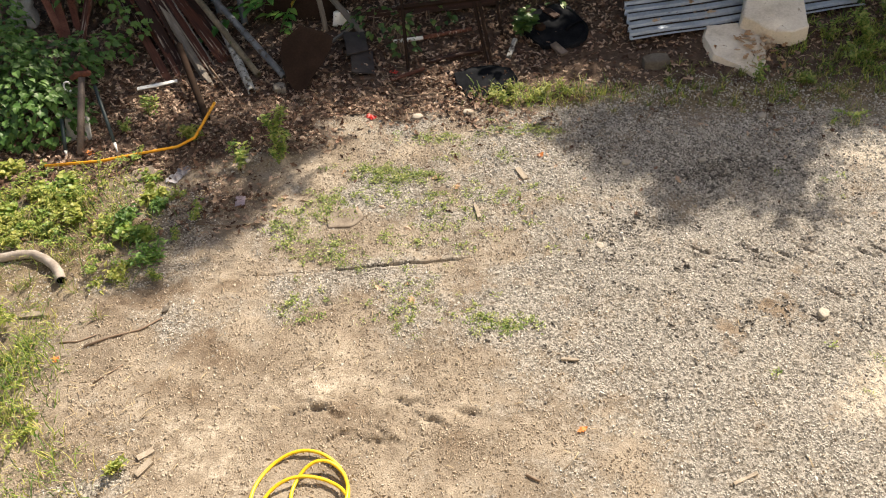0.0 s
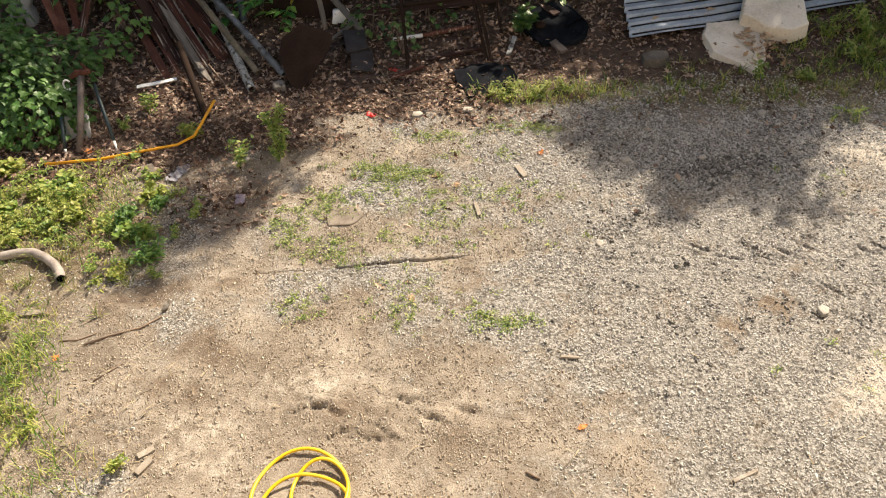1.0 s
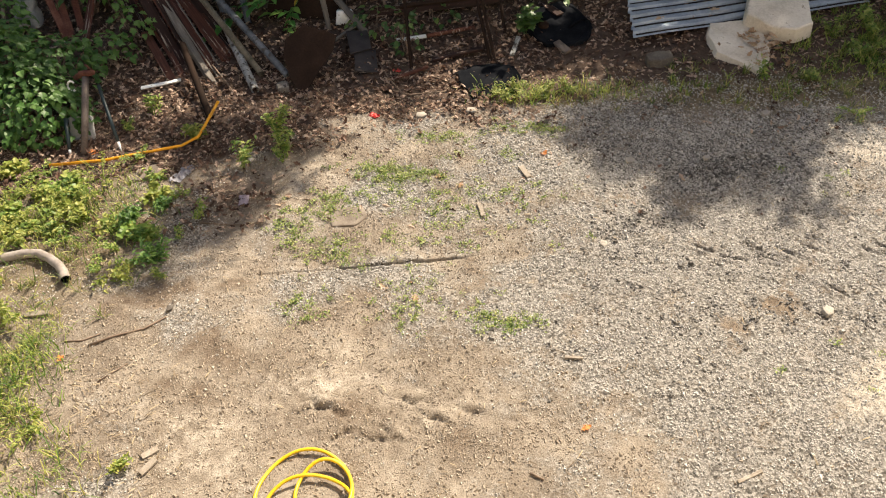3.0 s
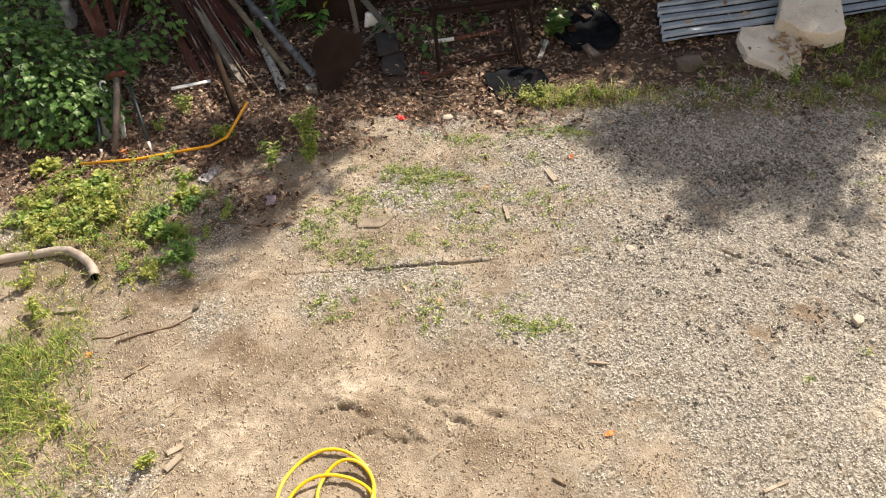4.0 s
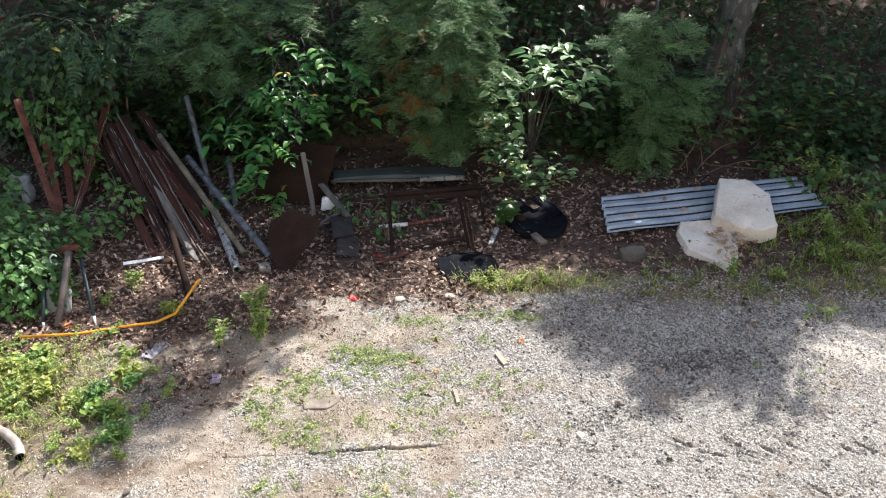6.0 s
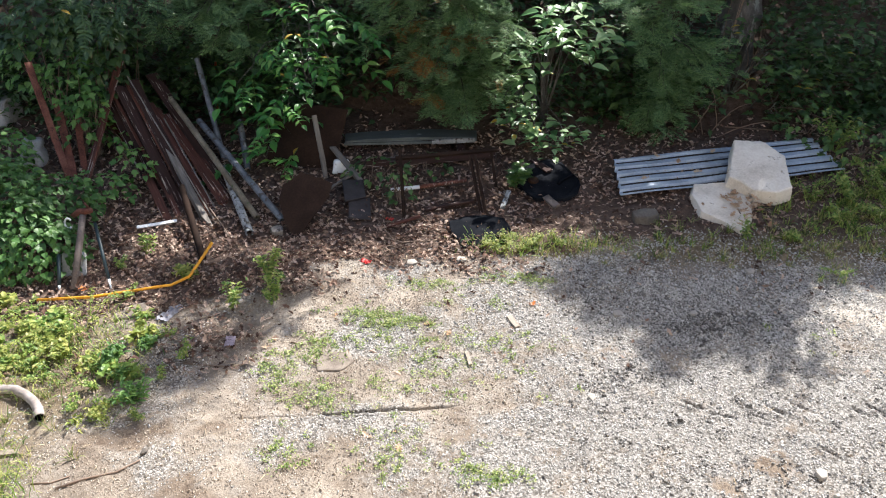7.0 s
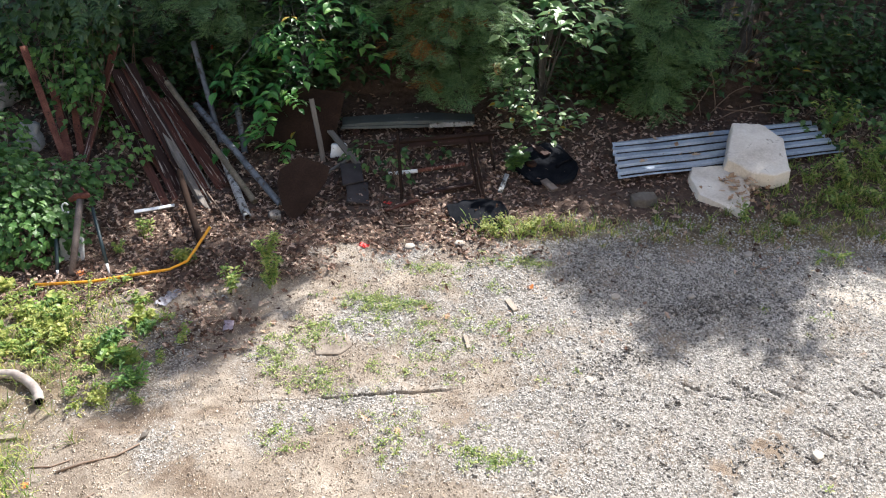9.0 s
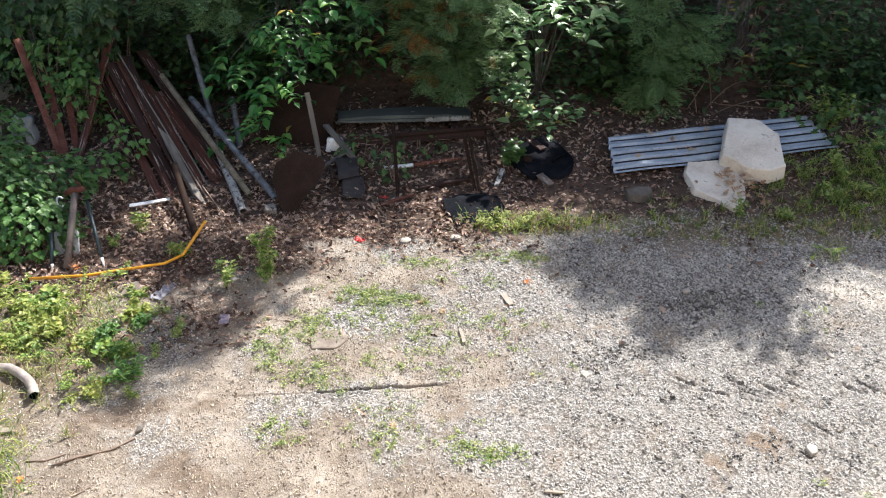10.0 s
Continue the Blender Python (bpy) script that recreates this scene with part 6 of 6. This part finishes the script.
def shrub(name, label, base, tips, per, spread, size, material, shape, near=140, category="shrub", trunk=0.03, flat=0.6):
    """A shrub: stems that arch to its tips, with leaves or fronds round each tip."""
    thing = spot(name, label, category, on(*base))
    o = Vector(thing.location)
    spots = []
    for tp in tips:
        tp = Vector(tp)
        side = (tp - o)
        knee = o + side * 0.45 + Vector((0, 0.1, 0.5 * abs(side.z) * 0.5 + 0.35))
        pts = [o, o.lerp(knee, 0.5) + Vector((random.uniform(-0.05, 0.05), 0.05, 0.05)), knee, knee.lerp(tp, 0.55) + Vector((0, 0, 0.08)), tp]
        raw("stem", *tube([p - o for p in pts], [trunk, trunk * 0.7, trunk * 0.45, trunk * 0.25, 0.004], 6), M_BARK, thing, smooth=True)
        for i in range(per):
            s = random.random() ** 0.6
            p = pts[2].lerp(tp, 0.35 + 0.65 * s) + Vector((random.gauss(0, spread), random.gauss(0, spread), random.gauss(0, spread * flat)))
            yaw = random.uniform(-3.9, 0.8)
            spots.append((tuple(p), yaw, random.uniform(-0.4, 0.15), random.uniform(-0.3, 0.3), size * random.uniform(0.7, 1.2)))
    random.shuffle(spots)
    leaf_objects(thing, shape, material, spots[:near], "leaf")
    leaf_objects(thing, OVAL, M_YELLOW_LEAF, [(p, a, b_, c, 0.11) for p, a, b_, c, _ in spots[near // 2:near // 2 + 9]], "yellow_leaf")
    return thing


shrub("ash_sapling", "green ash sapling with drooping compound leaves", (-1.6, 9.1),
      [(-2.0, 8.2, 1.21), (-1.65, 8.15, 1.46), (-1.05, 8.2, 1.66), (-1.41, 8.15, 1.16), (-2.2, 8.25, 0.94), (-1.72, 8.1, 0.55), (-1.95, 8.1, 0.45), (-1.2, 8.2, 1.2), (-1.93, 8.0, 0.22), (-1.3, 8.2, 1.75), (-1.6, 8.1, 0.85)], 5, 0.14, 0.46, M_ASH, FRONDS, 48, flat=0.25, trunk=0.016)
shrub("dark_sapling", "green sapling in darkened leaf colour for shade behind the ash leaves", (-1.9, 9.3),
      [(-2.1, 8.5, 1.0), (-1.5, 8.5, 0.9), (-1.8, 8.5, 0.6), (-1.3, 8.5, 1.3), (-1.1, 8.6, 0.9), (-1.7, 8.5, 1.4)], 13, 0.2, 0.12, M_LEAF_SHADED, OVAL_WIDE, 150, trunk=0.014)
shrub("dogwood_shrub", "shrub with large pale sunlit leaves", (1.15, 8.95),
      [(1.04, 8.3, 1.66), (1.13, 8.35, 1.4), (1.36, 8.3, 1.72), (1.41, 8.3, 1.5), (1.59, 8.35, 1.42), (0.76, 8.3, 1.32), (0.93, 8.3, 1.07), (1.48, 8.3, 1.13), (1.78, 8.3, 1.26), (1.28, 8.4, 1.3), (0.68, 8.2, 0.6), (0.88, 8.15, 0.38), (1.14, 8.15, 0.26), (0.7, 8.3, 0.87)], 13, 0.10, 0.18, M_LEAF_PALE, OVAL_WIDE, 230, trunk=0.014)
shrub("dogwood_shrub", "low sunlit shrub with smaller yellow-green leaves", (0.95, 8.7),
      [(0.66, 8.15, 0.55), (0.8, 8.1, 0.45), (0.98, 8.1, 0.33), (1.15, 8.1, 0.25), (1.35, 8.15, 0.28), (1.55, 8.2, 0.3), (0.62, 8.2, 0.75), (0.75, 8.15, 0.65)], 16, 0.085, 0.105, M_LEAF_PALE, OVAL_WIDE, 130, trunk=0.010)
shrub("sumac", "sumac with feathery compound leaves, coloured darker for shade", (-3.7, 9.4),
      [(-3.92, 8.5, 1.86), (-3.66, 8.45, 1.70), (-3.4, 8.5, 1.85), (-3.25, 8.5, 1.66), (-3.77, 8.45, 1.45), (-4.1, 8.5, 1.70), (-4.4, 8.6, 1.9)], 5, 0.12, 0.5, M_LEAF_SHADED, SUMAC, 34, flat=0.3, trunk=0.02)
SPRAYS = [needle_spray() for _ in range(4)]


def conifer(name, label, base, top, tips, per, size, dead=0.0, core=(0, 0, 0), reach=0.4):
    """A feathery conifer: a leader, boughs that arch out to their tips, and flat sprays along each bough; sprays near core are dead."""
    thing = spot(name, label, "conifer", on(*base))
    o = Vector(thing.location)
    H = top - o.z
    raw("trunk", *tube([(0, 0, -0.05), (0.02, 0, H * 0.5), (0, 0.02, H)], [0.05, 0.035, 0.01], 8), M_BARK, thing, smooth=True)
    T, A = [], []
    for tp in tips:
        e = Vector(tp) - o
        s0 = Vector((0, 0, min(H, max(0.25, e.z + random.uniform(0.0, 0.35)))))
        mid = s0.lerp(e, 0.55) + Vector((0, 0, 0.10))
        raw("bough", *tube([s0, mid, e], [0.012, 0.007, 0.002], 5), M_BARK, thing, smooth=True)
        head = math.atan2(e.y, e.x)
        for k in range(per):
            s = 0.25 + 0.75 * (k + random.random()) / per
            p = (s0.lerp(mid, s / 0.55) if s < 0.55 else mid.lerp(e, (s - 0.55) / 0.45)) + Vector((random.gauss(0, 0.05), random.gauss(0, 0.05), random.gauss(0, 0.035)))
            side = (-1 if k % 2 else 1) * random.uniform(0.15, 1.15)
            T.append(tuple(p))
            A.append((head + side, random.uniform(-0.4, 0.3), random.uniform(-0.45, 0.45), size * random.uniform(0.6, 1.25) * (1.15 - 0.35 * s)))
    T, A = np.array(T), np.array(A)
    near = np.linalg.norm(T + np.array(o) - np.array(core), axis=1)
    old = rng.random(len(T)) < dead * np.exp(-(near / reach) ** 2)
    for m_, mask, nm in ((M_CEDAR, ~old, "foliage"), (M_CEDAR_OLD, old, "dead_foliage")):
        if mask.any():
            bags = [strew(sp, spin(A[mask][i::4, 0], A[mask][i::4, 1], A[mask][i::4, 2]), T[mask][i::4], A[mask][i::4, 3]) for i, sp in enumerate(SPRAYS) if len(T[mask][i::4])]
            tagged(raw(nm, *merge(*bags), m_, thing), kind="stuff")
    return thing


cedar_tips = [(-0.78, 8.35, 1.35), (-0.66, 8.3, 1.68), (-0.46, 8.2, 1.84), (-0.11, 8.2, 1.9), (0.23, 8.2, 1.9), (0.5, 8.3, 1.72), (0.64, 8.3, 1.25), (0.45, 8.2, 1.06), (0.56, 8.3, 0.72), (0.25, 8.2, 0.6), (0.05, 8.25, 0.55), (-0.2, 8.3, 0.68), (-0.36, 8.3, 1.06), (0.06, 8.1, 1.31), (-0.15, 8.2, 0.98), (0.35, 8.1, 1.49)]
cedar_tips += [(x + random.uniform(-0.2, 0.2), y + random.uniform(0.0, 0.4), z + random.uniform(-0.12, 0.15)) for x, y, z in cedar_tips * 2] + [(random.uniform(-0.8, 0.8), random.uniform(8.5, 9.0), random.uniform(1.8, 2.6)) for _ in range(10)]
conifer("cedar", "feathery cedar with browning inner sprays", (0.1, 9.2), 2.7, cedar_tips, 17, 0.31, 0.5, (-0.35, 8.5, 1.3), 0.42)
bank_tips = [(2.1, 8.55, 1.15), (2.4, 8.5, 0.8), (2.74, 8.6, 0.96), (2.92, 8.6, 0.88), (2.53, 8.5, 0.5), (2.49, 8.5, 0.2), (2.74, 8.6, 0.57), (1.91, 8.6, 1.66), (2.41, 8.6, 1.5), (2.69, 8.6, 1.66), (2.26, 8.5, 0.4)]
bank_tips += [(x + random.uniform(-0.2, 0.2), y + random.uniform(0.05, 0.35), z + random.uniform(-0.1, 0.2)) for x, y, z in bank_tips]
conifer("hemlock", "young feathery hemlock behind the roofing sheet", (2.5, 9.25), 2.3, bank_tips, 17, 0.32)
pile_tips = [(-3.2, 8.65, 1.57), (-2.85, 8.6, 1.72), (-3.1, 8.65, 1.26), (-2.52, 8.6, 1.57), (-2.51, 8.55, 1.2), (-2.03, 8.6, 1.64), (-2.1, 8.6, 1.1), (-1.7, 8.6, 1.76), (-1.3, 8.6, 1.82), (-2.75, 8.6, 1.42), (-2.3, 8.6, 1.38)]
pile_tips += [(x + random.uniform(-0.2, 0.2), y + random.uniform(0.1, 0.5), z + random.uniform(-0.05, 0.3)) for x, y, z in pile_tips]
conifer("hemlock", "dark hemlock whose boughs hang over the scrap boards", (-2.4, 9.9), 3.0, pile_tips, 15, 0.36)
shrub("maple_sapling", "maple sapling with lobed leaves on long thin branches", (3.5, 9.5),
      [(2.95, 8.9, 0.9), (3.2, 8.8, 0.55), (3.6, 8.8, 0.95), (4.0, 8.8, 0.75), (4.3, 8.9, 1.0), (4.7, 9.0, 0.8), (3.8, 8.7, 0.4), (4.9, 8.9, 1.2), (3.1, 9.0, 1.2), (4.4, 8.8, 0.45)], 16, 0.16, 0.12, M_LEAF, MAPLE, 170, trunk=0.012)

# ---- undergrowth on the slope ----
bags, stems = [], []
for shape, k, sz in ((OVAL_LOW, 520, 0.12), (MAPLE_LOW, 330, 0.12), (HEART_LOW, 290, 0.11)):
    cx, cy = rng.uniform(-7.5, 8, k), 9.15 + 3.2 * rng.random(k) ** 1.7
    cy = np.where((cx > -1.3) & (cx < 0.7), np.maximum(cy, 9.45), cy)
    front = rng.random(k) < 0.22
    cy = np.where(front & ((cx < -1.5) | (cx > 1.7)), rng.uniform(8.95, 9.3, k), cy)
    cz = hill(cx, cy) + rng.uniform(0.1, 2.1, k) * np.clip((cy - 8.7) / 1.2, 0.25, 1)
    cz = np.where((cx > 0.6) & (cx < 3.0), np.minimum(cz, 0.2 + 1.1 * (cy - 8.35)), cz)      # an opening behind the dogwood
    thin = (cx < 2.4) | (rng.random(k) < 0.8)
    cx, cy, cz = cx[thin], cy[thin], cz[thin]
    k = len(cx)
    n = k * 36
    T = np.stack([cx, cy, cz], -1).repeat(36, 0) + rng.normal(0, 1, (n, 3)) * (0.22, 0.2, 0.14)
    T[:, 2] = np.maximum(T[:, 2], hill(T[:, 0], T[:, 1]) + 0.04)
    T = T[(np.abs(T[:, 0] - 3.52) > 0.3) | (T[:, 1] > 9.9)]
    n = len(T)
    bags.append(strew(shape, spin(rng.uniform(0, 6.28, n), rng.uniform(-0.8, 0.15, n), rng.normal(0, 0.4, n)), T, sz * rng.uniform(0.6, 1.2, n)))
    for i in range(0, k, 4):
        stems.append(tube(wander((cx[i], cy[i] + 0.3, float(hill(cx[i], cy[i] + 0.3)) - 0.05), (cx[i], cy[i], cz[i]), 4, 0.05), [0.014, 0.011, 0.008, 0.006, 0.003], 5))
und = spot("undergrowth", "dense dark green undergrowth on the wooded slope", "undergrowth", (0, 10, float(hill(0, 10))), kind="stuff")
off = np.array(und.location)
v, f = merge(*bags)
tagged(raw("foliage", v - off, f, M_LEAF_SHADED, und), kind="stuff")
v, f = merge(*stems)
tagged(raw("stem", v - off, f, M_BARK, und), kind="stuff")

# ---- trees of the wood; their crowns stand above the yard's far side ----
def within(x, y, ring):
    """How far a place lies inside a ring of corners, in metres; negative outside."""
    far, odd = np.full(np.shape(x), 9.0), np.zeros(np.shape(x), bool)
    for (ax, ay), (bx, by) in zip(ring, ring[1:] + ring[:1]):
        ex, ey = bx - ax, by - ay
        t = np.clip(((x - ax) * ex + (y - ay) * ey) / (ex * ex + ey * ey), 0, 1)
        far = np.minimum(far, np.hypot(x - ax - t * ex, y - ay - t * ey))
        odd ^= ((ay > y) != (by > y)) & (x < ax + ex * (y - ay) / (ey if ey else 1e-9))
    return np.where(odd, far, -far)


LOBES = [(0.95, 6.4), (0.9, 5.63), (0.97, 5.42), (1.24, 5.30), (1.44, 5.33), (1.66, 5.38), (1.6, 5.13), (1.47, 4.92), (1.5, 4.73), (1.71, 4.77), (1.99, 4.87), (2.27, 4.93), (2.43, 4.83), (2.5, 4.62), (2.65, 4.59), (2.77, 4.8), (2.66, 5.07), (2.73, 5.29), (3.03, 5.55), (3.23, 5.76), (3.6, 6.31)]


def shade(x, y):
    """Where the crowns' shade falls on the level ground: 0 open, 1 closed."""
    n = 0.22 * waves(x, y, 0.9, 91) + 0.12 * waves(x, y, 0.35, 92)
    edge = np.where(x < -2.29, 5.75, np.where(x < -1.45, 3.74 + 1.1 * (x + 2.45), np.where(x < -1.1, 5.0 + 3.0 * (x + 1.45), np.where(x < 0.9, 5.95 + 0.35 * (x + 1.1), np.where(x < 3.2, 6.05, 5.8)))))
    s = np.clip((y - edge) * 4.5 + n * 1.3, 0, 1)
    s = np.maximum(s, np.clip(0.34 + within(x, y, LOBES) * 7 + 0.7 * n, 0, 1))
    s = s * (1 - 1.2 * bump_at(x, y, 1.3, 5.1, 0.36, 0.19, 8)).clip(0, 1)
    s = np.maximum(s, 0.6 * bump_at(x, y, 3.12, 5.07, 0.16, 0.12))
    holes = ((-4.75, 7.85, 0.4, 0.3), (-2.0, 7.7, 0.45, 0.28), (0.65, 6.45, 0.75, 0.32), (0.05, 7.0, 0.4, 0.25), (0.7, 7.75, 0.75, 0.45), (-2.25, 6.8, 0.7, 0.45), (-2.6, 6.4, 0.45, 0.3), (-0.95, 7.4, 0.65, 0.42), (-0.2, 7.15, 0.2, 0.16), (-3.55, 5.75, 0.25, 0.15), (-1.95, 5.15, 0.28, 0.16), (-2.4, 5.3, 0.32, 0.26), (-0.4, 6.2, 0.5, 0.25), (-0.85, 6.62, 0.25, 0.15), (-0.1, 6.75, 0.3, 0.15), (-1.9, 6.5, 0.2, 0.12), (-1.87, 5.36, 0.18, 0.14), (-1.66, 5.6, 0.15, 0.16), (-1.3, 6.1, 0.25, 0.15), (-1.0, 6.4, 0.25, 0.14), (-1.5, 6.75, 0.15, 0.12), (3.8, 5.5, 0.6, 0.2))
    s = s * np.where((y > 6.0) & ((x < 1.6) | (y > 9)) & (waves(x, y, 0.55, 95) > 0.55), 0.25, 1.0)
    for hx, hy, rx, ry in ((1.6, 6.9, 0.4, 0.25),):       # thinner leaves
        s = s * (1 - 0.8 * bump_at(x, y, hx, hy, rx, ry))
    for hx, hy, rx, ry in holes:
        s = s * (1 - 1.3 * bump_at(x, y, hx, hy, rx, ry)).clip(0, 1)
    return np.maximum(s, np.clip(1.6 * bump_at(x, y, 3.0, 7.45, 0.55, 0.5), 0, 1))


TREES = [("oak", 3.58, 9.95, 0.25), ("oak", -3.4, 12.2, 0.16), ("oak", 0.6, 12.6, 0.15), ("oak", 8.2, 10.4, 0.18), ("oak", -7.0, 10.8, 0.18), ("oak", 4.2, 14.8, 0.2), ("oak", 8.6, 14.5, 0.2), ("oak", -0.5, 16.0, 0.2)]
k = 6600
px, py = rng.uniform(-7.5, 6.5, k), rng.uniform(3.6, 14.5, k)
closed = np.where((py < 7.4) | ((px > 1.4) & (px < 4.6) & (py < 8.8)), 0.95, 0.46)
keep = (shade(px, py) > rng.uniform(0.3, 0.9, k)) & (rng.random(k) < closed)
# 60 extra unseen clumps are added to keep sun off the slabs
px, py = np.concatenate([px[keep], rng.normal(3.05, 0.4, 60)]), np.concatenate([py[keep], rng.normal(7.5, 0.35, 60)])
pz = rng.uniform(4.9, 7.6, len(px))
clumps = np.stack([px + SUN.x / SUN.z * pz, py + SUN.y / SUN.z * pz, pz], -1)
# low clumps above the view, added to cut skylight on the back slope
qx, qy, qz = rng.uniform(-7.5, 6.5, 1500), rng.uniform(7.6, 10.5, 1500), rng.uniform(2.3, 4.9, 1500)
low = np.stack([qx + SUN.x / SUN.z * qz, qy + SUN.y / SUN.z * qz, qz], -1)
low = low[(shade(qx, qy) > rng.uniform(0.35, 0.95, 1500)) & (low[:, 2] > 4.35 - 0.23 * low[:, 1]) & (low[:, 1] > 8.6) & (low[:, 1] < 12.5)]
clumps = np.concatenate([clumps, low])
owner = np.argmin([np.hypot(clumps[:, 0] - t[1], clumps[:, 1] - t[2]) for t in TREES], 0)
for i, (nm, tx, ty, tr) in enumerate(TREES):
    mine = clumps[owner == i]
    thing = spot("oak_tree", "tall rough-barked oak on the wooded bank" if i else "rough-barked oak rising behind the roofing sheet", "tree", on(tx, ty, -0.05), "trees of the wood")
    o = np.array(thing.location)
    top = Vector((tx + 0.2, ty + 0.1, 8.2))
    tpts = wander((tx, ty, o[2]), top, 9, 0.05)
    if i == 0:                                                   # the near oak leans away from the yard
        bend = [(3.62, 9.95, o[2]), (3.58, 9.95, 0.9), (3.62, 9.97, 1.4), (3.75, 10.0, 2.0), (4.0, 10.07, 2.7), (4.3, 10.15, 3.5), (4.6, 10.22, 4.2), (4.9, 10.3, 4.9), (5.2, 10.35, 5.6), (5.5, 10.4, 6.2)]
        tpts = [Vector(p) for p in bend]
        top = tpts[-1]
    rad = [tr * (1.35 if j == 0 else 1.05 if j == 1 else 1.0 - 0.085 * j) for j in range(10)]
    if i == 0:                                                   # burls and furrows on the near trunk
        fine_ = [(tpts[int(q)].lerp(tpts[min(9, int(q) + 1)], q % 1), rad[int(q)] + (rad[min(9, int(q) + 1)] - rad[int(q)]) * (q % 1)) for q in np.linspace(0, 8.99, 90)]
        tv, tf = tube([p - Vector(o) for p, _ in fine_], [r for _, r in fine_], 28)
        axis_ = np.array([tuple(p - Vector(o)) for p, _ in fine_]).repeat(28, 0)
        swell = np.array([0.35 * noise.noise(Vector(p) * Vector((3, 3, 2))) + 0.16 * noise.noise(Vector(p) * Vector((11, 11, 4))) + 0.07 * noise.noise(Vector(p) * 25) for p in tv[:len(axis_)]])
        tv[:len(axis_)] += (tv[:len(axis_)] - axis_) * swell[:, None]
        raw("trunk", tv, tf, M_BARK, thing, smooth=True)
    else:
        raw("trunk", *tube([p - Vector(o) for p in tpts], rad, 14), M_BARK, thing, smooth=True)
    for j in range(0, len(mine), max(1, len(mine) // 8)):
        e = Vector(mine[j])
        s0 = tpts[min(8, max(4, int((e.z - o[2]) / (top.z - o[2]) * 7)))]
        raw("limb", *tube([p - Vector(o) for p in wander(s0, e, 5, 0.12)], [0.032, 0.026, 0.02, 0.015, 0.010, 0.004], 6), M_BARK, thing, smooth=True)
    if len(mine):
        T = mine.repeat(30, 0) - o
        n = len(T)
        T = T + rng.normal(0, 1, (n, 3)) * (0.12, 0.12, 0.10)
        tagged(raw("crown", *strew(ROUGH_LEAF, spin(rng.uniform(0, 6.28, n), rng.normal(-0.2, 0.4, n), rng.normal(0, 0.4, n)), T, rng.uniform(0.08, 0.16, n)), M_LEAF, thing), kind="stuff")
